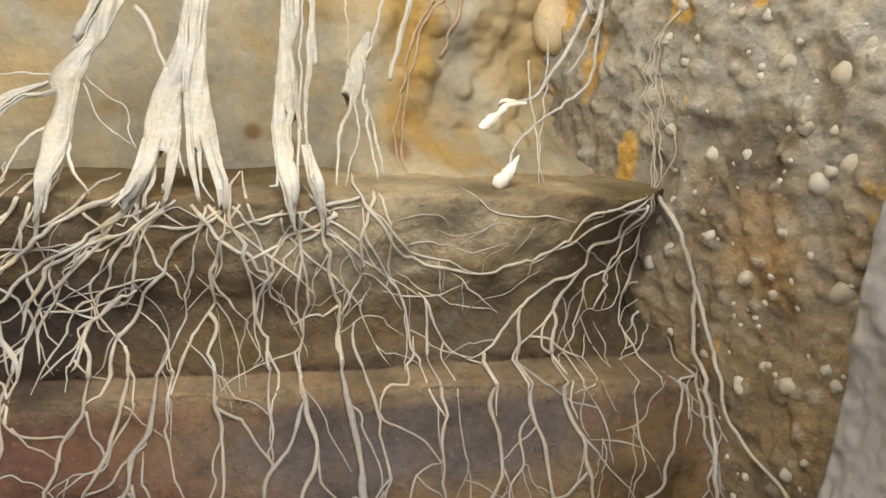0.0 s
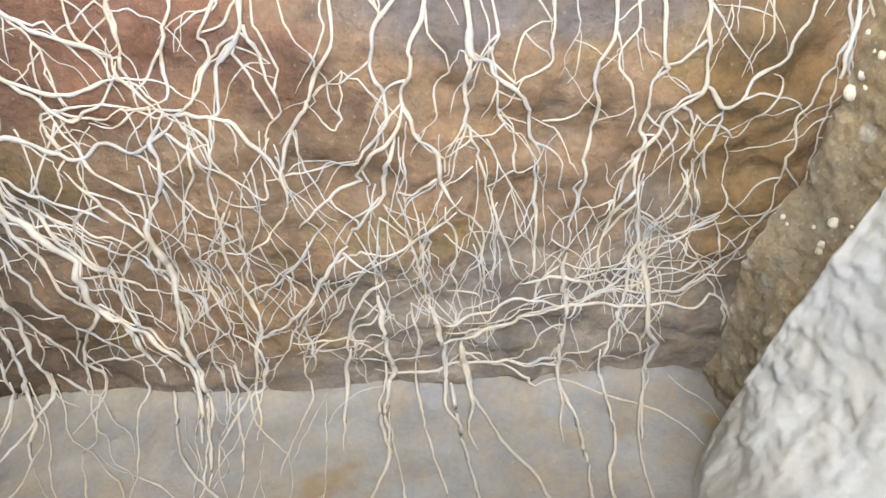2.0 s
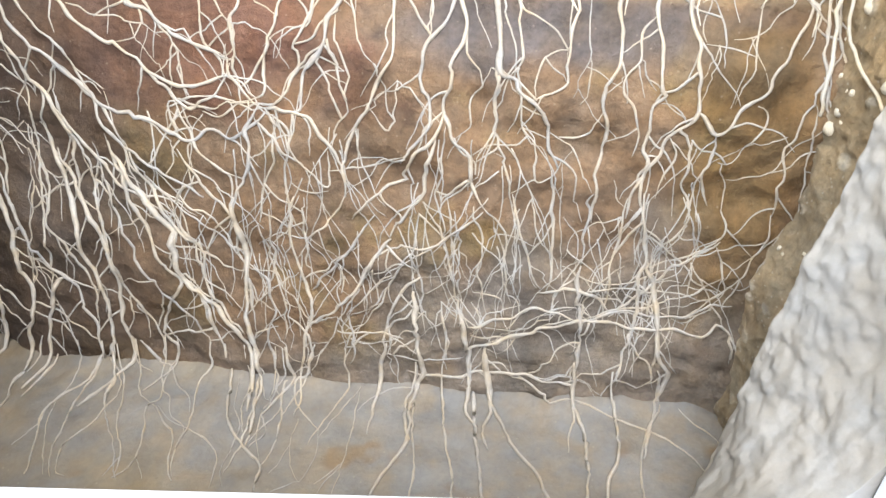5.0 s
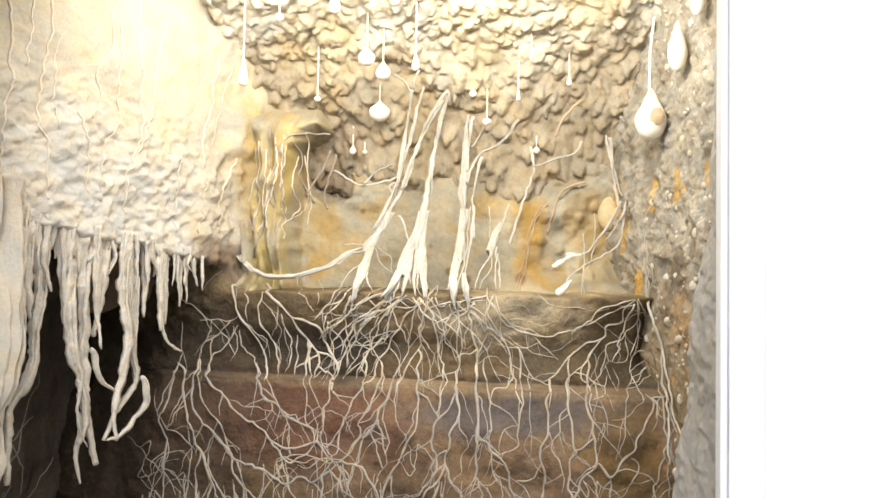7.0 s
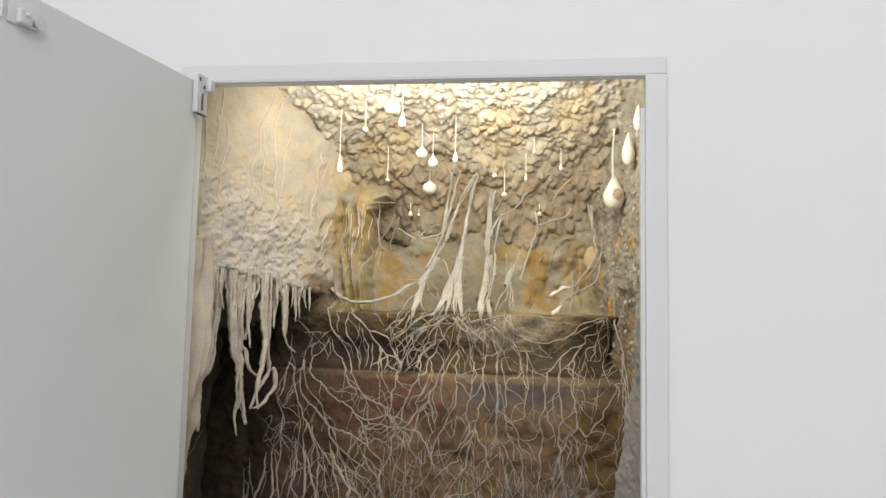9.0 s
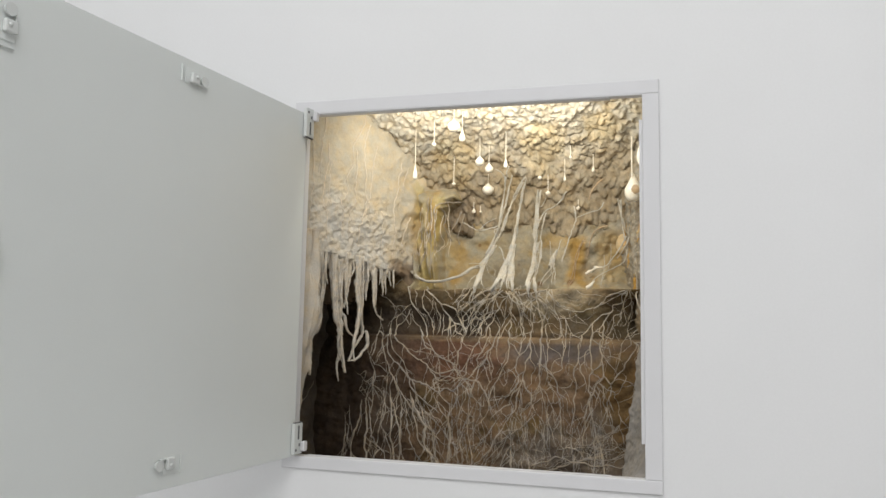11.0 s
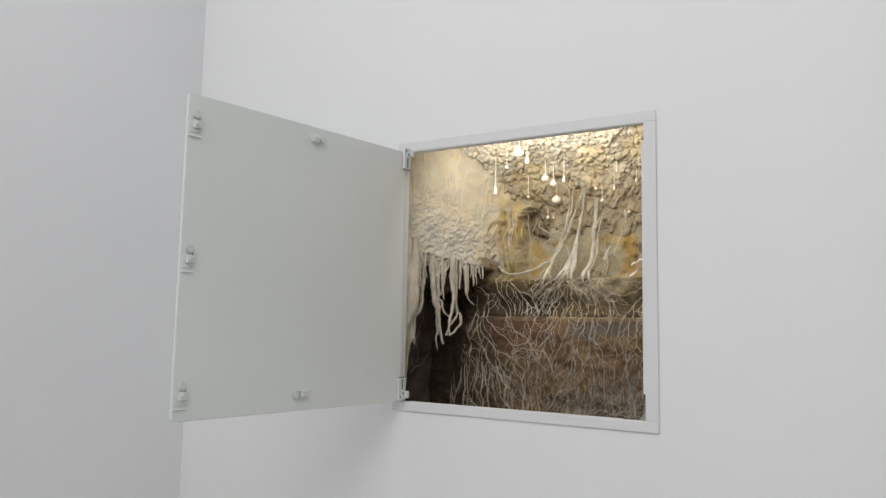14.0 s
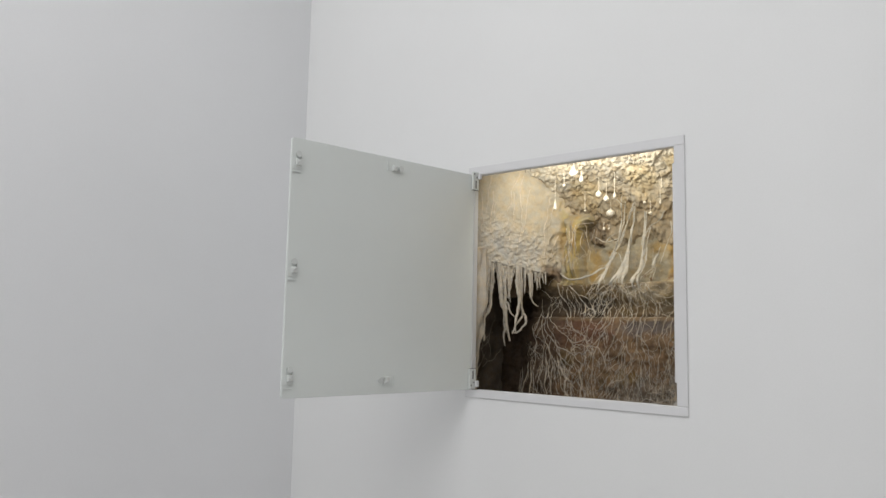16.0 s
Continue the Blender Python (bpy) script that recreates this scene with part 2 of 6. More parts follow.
def upper_y(x, z):
    x, z = np.asarray(x, float), np.asarray(z, float)
    p = xyz(x, 0 * x, z)
    return (0.240 - 0.10 * x + 0.5 * recess(x) + 0.006 * fbm(p, 22, 3, 11) + 0.003 * fbm(p, 90, 3, 12) - 0.008 * smooth(1.66, 1.70, z)
            + 0.003 * fbm(p, 48, 3, 15) + 0.030 * smooth(0.240, 0.272, x) * smooth(1.622, 1.64, z) + 0.008 * smooth(0.195, 0.25, x) * smooth(1.622, 1.634, z) * smooth(1.700, 1.684, z) + 0.004 * smooth(1.622, 1.636, z) * smooth(1.672, 1.650, z))


def bank_y(x, z):
    """The stepped face: lower soil, a worn ledge, the upper soil and its rounded top."""
    x = np.asarray(x, float)
    wob = 0.0025 * fbm(xyz(x, 0.2, 1.6), 30, 3, 44)
    k = smooth(1.6130, 1.6175, z + 0.6 * wob)
    mound = 0.055 * smooth(-0.165, -0.235, x)
    return lower_y(x, z) * (1 - k) + upper_y(x, z) * k + 0.13 * smooth(TOP - 0.005, TOP + 0.004, np.asarray(z) + wob - mound) ** 1.5


def soil_tint(p):
    x, y, z = p[..., 0], p[..., 1], p[..., 2]
    c = np.broadcast_to(np.array([0.248, 0.168, 0.102]), p.shape)
    c = blend(c, (0.325, 0.232, 0.15), 0.5 + 0.5 * fbm(p, 9, 3, 21))
    c = blend(c, (0.30, 0.23, 0.10), 0.6 * smooth(0.05, 0.45, fbm(p, 24, 4, 22)))
    c = blend(c, (0.27, 0.25, 0.22), 0.6 * smooth(0.1, 0.5, fbm(p, 19, 4, 23)))
    c = blend(c, (0.11, 0.075, 0.05), 0.7 * smooth(0.28, 0.55, fbm(p, 52, 4, 24)))
    c = blend(c, (0.225, 0.12, 0.088), patch(p, (-0.13, 0.2, 1.575), (0.15, 0.3, 0.055), 31) * 0.8)
    c = blend(c, (0.17, 0.16, 0.165), patch(p, (0.13, 0.19, 1.59), (0.12, 0.3, 0.026), 32) * 0.85)
    c = blend(c, (0.27, 0.25, 0.22), patch(p, (0.15, 0.16, 1.40), (0.16, 0.3, 0.075), 33) * 0.8)
    c = blend(c, (0.25, 0.17, 0.065), patch(p, (0.235, 0.18, 1.52), (0.045, 0.3, 0.10), 34) * 0.65)
    c = blend(c, (0.52, 0.41, 0.27), smooth(1.603, 1.612, z) * smooth(1.6185, 1.6165, z) * 0.85)
    c = blend(c, (0.20, 0.16, 0.115), smooth(1.616, 1.619, z) * (0.40 + 0.35 * fbm(p, 20, 3, 36)))
    for cx, cz, rx, rz, sd in ((-0.09, 1.652, 0.07, 0.022, 38), (-0.02, 1.655, 0.05, 0.018, 39), (-0.19, 1.665, 0.05, 0.03, 40)):
        c = blend(c, (0.11, 0.09, 0.075), 0.75 * patch(p, (cx, 0.25, cz), (rx, 0.3, rz), sd))
    c = blend(c, (0.86, 0.75, 0.60), 0.65 * patch(p, (0.108, 0.25, 1.686), (0.095, 0.3, 0.032), 47))
    c = blend(c, (0.33, 0.30, 0.26), 0.7 * smooth(1.385, 1.345, z + 0.02 * fbm(p, 25, 3, 37)) * smooth(-0.20, -0.05, x))
    c = blend(c, (0.30, 0.23, 0.15), smooth(1.694, 1.706, z) * 0.8 * smooth(0.10, 0.0, x))
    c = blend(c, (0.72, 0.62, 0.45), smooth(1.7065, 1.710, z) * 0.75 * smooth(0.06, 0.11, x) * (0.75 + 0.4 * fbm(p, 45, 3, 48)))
    # the overhang's shade on the left end, put into the soil colour
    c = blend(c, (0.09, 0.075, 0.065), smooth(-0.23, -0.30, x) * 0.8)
    # three dark patches paint the shade of hollows in the upper step
    c = blend(c, (0.05, 0.042, 0.042), 0.92 * patch(p, (-0.075, 0.25, 1.643), (0.075, 0.3, 0.030), 42))
    c = blend(c, (0.09, 0.078, 0.055), 0.6 * patch(p, (0.225, 0.25, 1.655), (0.04, 0.3, 0.040), 43))
    c = blend(c, (0.10, 0.08, 0.078), 0.8 * patch(p, (-0.20, 0.25, 1.642), (0.13, 0.3, 0.032), 41))
    # wider left darkening, also painted shade from the rock above
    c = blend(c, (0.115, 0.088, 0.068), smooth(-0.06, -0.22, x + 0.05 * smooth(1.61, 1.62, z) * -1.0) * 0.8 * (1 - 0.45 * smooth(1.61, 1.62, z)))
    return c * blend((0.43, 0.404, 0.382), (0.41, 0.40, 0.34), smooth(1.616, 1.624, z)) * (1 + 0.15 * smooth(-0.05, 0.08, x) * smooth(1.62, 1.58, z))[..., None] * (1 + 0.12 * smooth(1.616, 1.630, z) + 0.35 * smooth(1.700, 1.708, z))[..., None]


def bank():
    xs = np.linspace(-0.46, 0.33, 300)
    zs = np.r_[np.linspace(1.29, 1.600, 120), np.linspace(1.602, 1.608, 8), np.linspace(1.609, 1.621, 40), np.linspace(1.622, 1.634, 12), np.linspace(1.637, 1.690, 24), np.linspace(1.691, 1.790, 90)]
    xx, zz = np.meshgrid(xs, zs, indexing="ij")
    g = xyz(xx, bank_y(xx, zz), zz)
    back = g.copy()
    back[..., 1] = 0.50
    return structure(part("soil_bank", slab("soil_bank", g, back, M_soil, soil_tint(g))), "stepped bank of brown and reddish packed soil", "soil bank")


bank()


# ---- the clay back panel above the soil ----
def fold(x, z):
    """1 on the golden drapery, whose lip reaches out over the hollow beside it."""
    p = xyz(x, 0 * x, z)
    return smooth(-0.116, -0.132, x - 0.036 * smooth(1.862, 1.888, z) + 0.010 * fbm(p, 24, 3, 57)) * smooth(1.938, 1.882, z)


def panel_y(x, z):
    x, z = np.asarray(x, float), np.asarray(z, float)
    p = xyz(x, 0 * x, z)
    d, t = cells(p, 60, 56)
    lump = smooth(0.08, 0.18, x) * (0.012 * fbm(p, 40, 3, 52) - 0.007 * np.clip(1 - (d / 0.5) ** 2, 0, 1) * (t > 0.55))
    side = (0.050 + 0.016 * fbm(p * np.array([1, 1, 0.6]), 34, 4, 58) + 0.012 * smooth(1.87, 1.91, z)) * fold(x, z)
    flute = fold(x, z) * smooth(1.90, 1.86, z) * 0.0045 * np.sin(360 * x + 5 * vnoise(p * 26, 60) + 6 * (z - 1.8))
    foot = 0.045 * smooth(1.735, 1.708, z + 0.006 * fbm(p, 40, 3, 55)) * smooth(0.085, 0.125, x)
    return 0.316 - foot + flute + 0.004 * fbm(p, 18, 3, 51) + 0.0015 * fbm(p, 80, 2, 53) + lump - side + 0.055 * patch(p, (-0.090, 0, 1.845), (0.030, 1, 0.040), 54) - 0.006 * np.clip(1 - (d / 0.55) ** 2, 0, 1) * (t > 0.3) * patch(p, (-0.07, 0, 1.85), (0.05, 1, 0.05), 59)


def panel_tint(p):
    c = np.broadcast_to(np.array([0.36, 0.325, 0.24]), p.shape)
    c = blend(c, (0.38, 0.285, 0.13), 0.6 * smooth(0.05, 0.45, fbm(p, 32, 5, 61, 0.6)))
    q = p.copy()
    q[..., 1] = 0
    for cx, cz, rx, rz, s, k in ((-0.075, 1.750, 0.045, 0.03, 62, 0.5), (-0.04, 1.80, 0.02, 0.015, 74, 0.6), (-0.10, 1.79, 0.02, 0.03, 75, 0.6), (0.148, 1.768, 0.024, 0.055, 63, 1.0), (0.165, 1.725, 0.016, 0.02, 76, 0.8), (-0.105, 1.735, 0.016, 0.02, 77, 0.9), (-0.138, 1.86, 0.018, 0.055, 64, 0.8), (0.215, 1.79, 0.03, 0.04, 65, 0.5), (0.10, 1.81, 0.03, 0.02, 67, 0.4)):
        c = blend(c, (0.36, 0.245, 0.085), k * patch(q, (cx, 0, cz), (rx, 1, rz), s))
    for cx, cz, r, s in ((0.052, 1.731, 0.006, 68), (0.072, 1.722, 0.005, 69), (0.134, 1.724, 0.007, 70), (0.03, 1.76, 0.004, 71), (-0.05, 1.80, 0.004, 72)):
        c = blend(c, (0.20, 0.11, 0.045), 0.8 * patch(q, (cx, 0, cz), (r, 1, r), s))
    c = blend(c, (0.44, 0.35, 0.13), 0.9 * fold(p[..., 0], p[..., 2]) * smooth(1.915, 1.880, p[..., 2]) * smooth(-0.35, 0.4, fbm(p * np.array([1, 1, 0.3]), 40, 3, 73)))
    # shade inside the hollow beside the drapery, painted over its recess
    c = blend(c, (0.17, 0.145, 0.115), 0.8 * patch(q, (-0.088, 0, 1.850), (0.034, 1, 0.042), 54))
    return blend(c, (0.29, 0.275, 0.235), 0.5 * smooth(0.1, 0.5, fbm(p * np.array([1, 1, 0.4]), 30, 3, 66)))


xs, zs = np.meshgrid(np.linspace(-0.192, 0.33, 340), np.linspace(1.69, 1.97, 200), indexing="ij")
g = xyz(xs, panel_y(xs, zs), zs)
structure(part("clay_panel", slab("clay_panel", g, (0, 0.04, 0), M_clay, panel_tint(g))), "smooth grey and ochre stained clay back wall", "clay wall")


# ---- the lumpy ceiling ----
def ceil_z(x, y):
    x, y = np.asarray(x, float), np.asarray(y, float)
    z = np.interp(y, [0.0, 0.03, 0.14, 0.2, 0.235, 0.26, 0.29, 0.303, 0.314, 0.335, 0.42], [2.078, 2.072, 2.042, 2.008, 1.982, 1.96, 1.912, 1.882, 1.846, 1.80, 1.77])
    return z + 0.035 * smooth(-0.04, -0.09, x) * smooth(-0.145, -0.112, x) * smooth(0.27, 0.32, y)


def ceil_lump(p):
    w = p + 0.006 * np.stack([fbm(p, 60, 2, 71), fbm(p, 60, 2, 72), fbm(p, 60, 2, 73)], -1)
    d1, t1 = cells(w * np.array([1, 0.9, 0.75]), 74, 74)
    d2, t2 = cells(w, 135, 75)
    h1 = np.clip(1 - (d1 / 0.72) ** 2, 0, 1) * (0.25 + 0.9 * t1)
    h2 = np.clip(1 - (d2 / 0.7) ** 2, 0, 1) * (0.2 + 0.8 * t2)
    return 0.0092 * h1 + 0.0046 * h2 + 0.010 * fbm(p, 16, 3, 76)


def ceil_tint(p):
    c = np.broadcast_to(np.array([0.46, 0.43, 0.36]), p.shape)
    c = blend(c, (0.31, 0.265, 0.19), 0.5 * smooth(0.0, 0.45, fbm(p, 24, 4, 81)))
    for cx, cy, r, s in ((0.09, 0.23, 0.045, 82), (-0.09, 0.245, 0.05, 83), (0.02, 0.29, 0.03, 84), (0.2, 0.2, 0.04, 85)):
        c = blend(c, (0.44, 0.34, 0.16), 0.45 * patch(p, (cx, cy, 1.93), (r, r, 0.3), s))
    # browner clay deeper in; the back's shade is part of this colour
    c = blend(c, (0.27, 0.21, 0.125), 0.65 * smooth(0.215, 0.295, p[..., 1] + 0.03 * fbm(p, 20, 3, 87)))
    # carries the hollow's painted shade on over the raised roof
    return blend(c, (0.20, 0.16, 0.115), 0.75 * patch(p, (-0.075, 0.325, 1.87), (0.05, 0.035, 0.4), 86))


xs, ys = np.meshgrid(np.linspace(-0.34, 0.34, 420), np.linspace(0.40, 0.013, 340), indexing="ij")
g = xyz(xs, ys, ceil_z(xs, ys))
h = ceil_lump(g)
g[..., 1] -= 0.55 * h
g[..., 2] -= 0.85 * h
g[..., 1] = np.maximum(g[..., 1], 0.0135)
back = g.copy()
back[..., 2] = 2.16
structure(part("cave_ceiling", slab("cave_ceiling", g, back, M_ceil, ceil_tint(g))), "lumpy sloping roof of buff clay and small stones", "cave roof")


# ---- the pale overhanging rock on the left ----
def rock_x(y, z):
    y, z = np.asarray(y, float), np.asarray(z, float)
    p = xyz(0 * y, y, z)
    d, t = cells(p, 150, 93)
    rough_part = smooth(1.93, 1.84, z + 0.25 * (y - 0.12))
    return (-0.315 + 0.55 * y + 0.014 * fbm(p, 24, 3, 99) * smooth(0.17, 0.25, y) + 0.006 * fbm(p, 18, 3, 91) + (0.0012 + 0.0035 * rough_part) * fbm(p, 130, 4, 92, 0.65)
            + 0.0026 * rough_part * np.clip(1 - (d / 0.6) ** 2, 0, 1) * t)


def rock_tint(p):
    c = np.broadcast_to(np.array([0.44, 0.40, 0.32]), p.shape)
    c = blend(c, (0.46, 0.44, 0.395), smooth(1.90, 1.80, p[..., 2] + 0.3 * (p[..., 1] - 0.12)))
    c = blend(c, (0.48, 0.39, 0.25), 0.35 * smooth(0.1, 0.5, fbm(p, 14, 4, 95)))
    c = blend(c, (0.36, 0.25, 0.10), 0.8 * patch(p, (-0.16, 0.275, 1.84), (0.1, 0.03, 0.07), 96))
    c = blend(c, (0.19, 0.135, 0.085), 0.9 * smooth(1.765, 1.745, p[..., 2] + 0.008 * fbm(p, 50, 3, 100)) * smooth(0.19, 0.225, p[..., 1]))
    return blend(c, (0.42, 0.34, 0.15), 0.7 * smooth(0.235, 0.27, p[..., 1]) * smooth(-0.2, 0.4, fbm(p, 30, 3, 102)) * smooth(1.76, 1.78, p[..., 2]))


def rock_low(y):
    return 1.762 - 0.14 * (np.asarray(y) - 0.05) - 0.06 * smooth(0.25, 0.275, y) + 0.006 * fbm(xyz(0, np.asarray(y), 0), 40, 3, 97)


rows = []
yy = np.linspace(0.0135, 0.30, 170)
for k in np.linspace(0, 1, 6):
    rows.append(xyz(rock_x(yy, rock_low(yy)) - 0.09 * (1 - k) - 0.004, yy, rock_low(yy) + 0.012 * (1 - k) + 0.004 * fbm(xyz(k * 0.1, yy, 0), 60, 3, 98)))
for k in np.linspace(0.01, 1, 180):
    z = rock_low(yy) * (1 - k) + 2.10 * k
    rows.append(xyz(rock_x(yy, z), yy, z))
g = np.stack(rows, 1)
back = g.copy()
back[..., 0] = -0.5
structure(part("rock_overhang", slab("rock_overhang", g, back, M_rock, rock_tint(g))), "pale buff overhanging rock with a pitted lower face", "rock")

# earth behind the hanging roots, its colour kept dark for the hollow's shade
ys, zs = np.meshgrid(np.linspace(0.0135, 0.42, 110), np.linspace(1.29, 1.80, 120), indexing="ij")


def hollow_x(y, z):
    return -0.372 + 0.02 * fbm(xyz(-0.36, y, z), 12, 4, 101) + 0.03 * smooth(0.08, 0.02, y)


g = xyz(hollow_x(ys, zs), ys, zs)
structure(part("hollow_wall", slab("hollow_wall", g, (-0.05, 0, 0), M_soil, np.broadcast_to(np.array([0.10, 0.085, 0.07]), g.shape))), "earth wall of a hollow under the rock, coloured dark for its shade", "earth wall")


# ---- conglomerate wall on the right ----
def right_x(y, z):
    y, z = np.asarray(y, float), np.asarray(z, float)
    p = xyz(0.3 + 0 * y, y, z)
    d, t = cells(p + 0.004 * fbm(p, 70, 2, 114)[..., None], 95, 111)
    rough = 0.3 + 0.7 * smooth(1.56, 1.72, z)
    return (0.264 + 0.22 * (0.224 - y) - 0.10 * np.clip(y - 0.224, 0, 1) - 0.03 * smooth(1.60, 1.35, z) - 0.009 * fbm(p, 18, 4, 112)
            - 0.0032 * rough * smooth(0.55, 0.3, d) * (t > 0.5) * t - 0.0030 * rough * fbm(p, 60, 3, 113) - 0.0018 * fbm(p, 190, 2, 117))


def right_tint(p):
    z = p[..., 2]
    c = np.broadcast_to(np.array([0.24, 0.18, 0.105]), p.shape)
    c = blend(c, (0.34, 0.315, 0.26), smooth(1.60, 1.80, z))
    c = blend(c, (0.32, 0.18, 0.055), 0.7 * smooth(0.05, 0.45, fbm(p, 16, 4, 115)) * smooth(1.85, 1.6, z))
    c = blend(c, (0.15, 0.115, 0.075), 0.7 * smooth(0.1, 0.5, fbm(p, 30, 4, 116)))
    c = blend(c, (0.20, 0.172, 0.125), 0.75 * smooth(1.60, 1.48, z))
    c = blend(c, (0.56, 0.34, 0.07), 0.8 * smooth(0.30, 0.42, fbm(p * np.array([1, 1, 0.55]), 36, 3, 118)) * smooth(1.60, 1.66, z) * smooth(1.88, 1.80, z))
    q = xyz(0.3 + 0 * z, p[..., 1], z)
    d, t = cells(q + 0.004 * fbm(q, 70, 2, 114)[..., None], 95, 111)
    return blend(c, (0.40, 0.365, 0.30), 0.6 * smooth(0.45, 0.3, d) * (t > 0.7))


ys, zs = np.meshgrid(np.linspace(0.40, 0.05, 230), np.linspace(1.29, 2.06, 440), indexing="ij")
g = xyz(right_x(ys, zs), ys, zs)
structure(part("conglomerate_wall", slab("conglomerate_wall", g, (0.06, 0, 0), M_cong, right_tint(g))), "ochre earth wall studded with small pale pebbles", "rock wall")


# ---- white rock beside the opening, floor, and the pale edge on the other side ----
def chalk_edge(z):
    return np.interp(z, [1.30, 1.35, 1.445, 1.535, 1.607, 1.706, 1.77, 2.06], [0.238, 0.241, 0.244, 0.257, 0.268, 0.276, 0.289, 0.300])


us, zs = np.meshgrid(np.linspace(0, 1, 170), np.linspace(1.29, 2.06, 420), indexing="ij")
ex = chalk_edge(zs)
lip = np.interp(zs, [1.30, 1.35, 1.40, 1.43, 1.48], [0.17, 0.195, 0.240, 0.264, 0.283])
px = ex + (lip - ex) * (1 - smooth(0.03, 0.64, us)) + 0.05 * smooth(0.55, 1, us) - 0.004 * np.sin(us * 3.1)
py = 0.0135 + 0.085 * smooth(0.0, 0.62, us) ** 0.8 + 0.045 * smooth(0.6, 1, us)
p = xyz(px, py, zs)
k = 0.005 * fbm(p, 22, 4, 121) + 0.0030 * fbm(p, 95, 3, 122) + 0.0013 * fbm(p, 190, 3, 124, 0.6)
g = xyz(px - k * smooth(0, 0.15, us), np.maximum(py - 0.4 * k, 0.0135), zs)
tint = blend(np.broadcast_to(np.array([0.30, 0.283, 0.256]), g.shape), (0.27, 0.25, 0.22), 0.6 * smooth(0.0, 0.5, fbm(g, 30, 4, 123)))
back = xyz(0.36 + 0 * px, py, zs)
structure(part("white_rock", slab("white_rock", g, back, M_chalk, tint)), "rough white plaster rock beside the hatch", "rock")

us, zs = np.meshgrid(np.linspace(0, 1, 70), np.linspace(1.29, 1.80, 150), indexing="ij")
p = xyz(us * 0.05, 0.02, zs)
px = -0.300 + 0.020 * np.sin(us * 3.0) + 0.009 * vnoise(xyz(us * 7, 0, zs * 9), 133) + 0.004 * fbm(xyz(us * 0.3, 0, zs * 0.12), 60, 3, 134) + 0.008 * fbm(p, 30, 4, 131) - 0.034 * smooth(1.66, 1.44, zs)
py = 0.0135 + 0.035 * us
g = xyz(px, py, zs)
tint = blend(np.broadcast_to(np.array([0.47, 0.43, 0.36]), g.shape), (0.34, 0.29, 0.23), 0.6 * smooth(0.0, 0.5, fbm(g, 40, 4, 132)))
back = xyz(-0.37 + 0 * px, py, zs)
structure(part("pale_rock_edge", slab("pale_rock_edge", g[::-1], back[::-1], M_rock, tint[::-1])), "narrow pale rock edge inside the hatch", "rock")


def floor_z(x, y):
    x, y = np.asarray(x, float), np.asarray(y, float)
    p = xyz(x, y, 0 * x)
    return FLOORZ - 0.002 + 0.03 * x + 0.004 * fbm(p, 14, 3, 141) + 0.0022 * fbm(p, 60, 4, 142) + 0.004 * smooth(0.02, 0.0, lower_y(x, 1.34 + 0 * x) - y) ** 2


xs, ys = np.meshgrid(np.linspace(-0.42, 0.33, 240), np.linspace(0.0135, 0.36, 130), indexing="ij")
g = xyz(xs, ys, floor_z(xs, ys))
c = np.broadcast_to(np.array([0.168, 0.157, 0.142]), g.shape)
c = blend(c, (0.20, 0.155, 0.088), 0.75 * smooth(0.05, -0.2, g[..., 0]) * smooth(-0.3, 0.3, fbm(g, 14, 3, 143)))
# floor darkened to the left: shade under the overhang, painted in
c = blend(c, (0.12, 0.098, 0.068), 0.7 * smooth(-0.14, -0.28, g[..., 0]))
c = blend(c, (0.20, 0.165, 0.12), 0.6 * smooth(0.0, 0.4, fbm(g, 45, 4, 145)))
c = blend(c, (0.16, 0.112, 0.06), 0.7 * smooth(0.32, 0.5, fbm(g, 28, 3, 144)))
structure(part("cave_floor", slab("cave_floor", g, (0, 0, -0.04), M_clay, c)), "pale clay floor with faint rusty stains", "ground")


# ---- the access hatch ----
def empty(name, x=0, y=0, z=0, label="", category="", group=""):
    ob = new(name)
    ob.location = (x, y, z)
    return tagged(ob, label, category, group)


def place(ob, parent, m=None):
    """Hang a world-built mesh under an empty that stands elsewhere."""
    ob.parent = parent
    ob.matrix_parent_inverse = parent.matrix_basis.inverted()
    if m is not None:
        ob.matrix_basis = m
    return ob


hatch = empty("hatch_frame", 0, 0, FZ0, "white powder-coated square access hatch frame set in the wall", "hatch frame")
P = 0.0035
place(part("frame_top", boxes("frame_top", M_frame, ((FX0, -P, OZ1), (FX1, -0.0004, FZ1), 0.0015), ((OX0, -P + 0.0005, OZ1 - 0.0015), (OX1, 0.0125, OZ1 + 0.008), 0.0008))), hatch)
place(part("frame_bottom", boxes("frame_bottom", M_frame, ((FX0, -P, FZ0), (FX1, -0.0004, OZ0), 0.0015), ((OX0, -P + 0.0005, OZ0 - 0.008), (OX1, 0.0125, OZ0), 0.0008))), hatch)
place(part("frame_side", boxes("frame_side", M_frame, ((OX1, -P, OZ0), (FX1, -0.0004, OZ1), 0.0012), ((OX1, -P + 0.0005, OZ0), (OX1 + 0.008, 0.0125, OZ1), 0.0008))), hatch)
place(part("frame_side", boxes("frame_side", M_frame, ((FX0, -P, OZ0), (OX0, -0.0004, OZ1), 0.0012), ((OX0 - 0.008, -P + 0.0005, OZ0), (OX0, 0.0125, OZ1), 0.0008))), hatch)
place(part("stop_lip", boxes("stop_lip", M_frame, ((OX1 - 0.005, 0.0, 1.468), (OX1, 0.012, 1.957), 0.0006))), hatch)
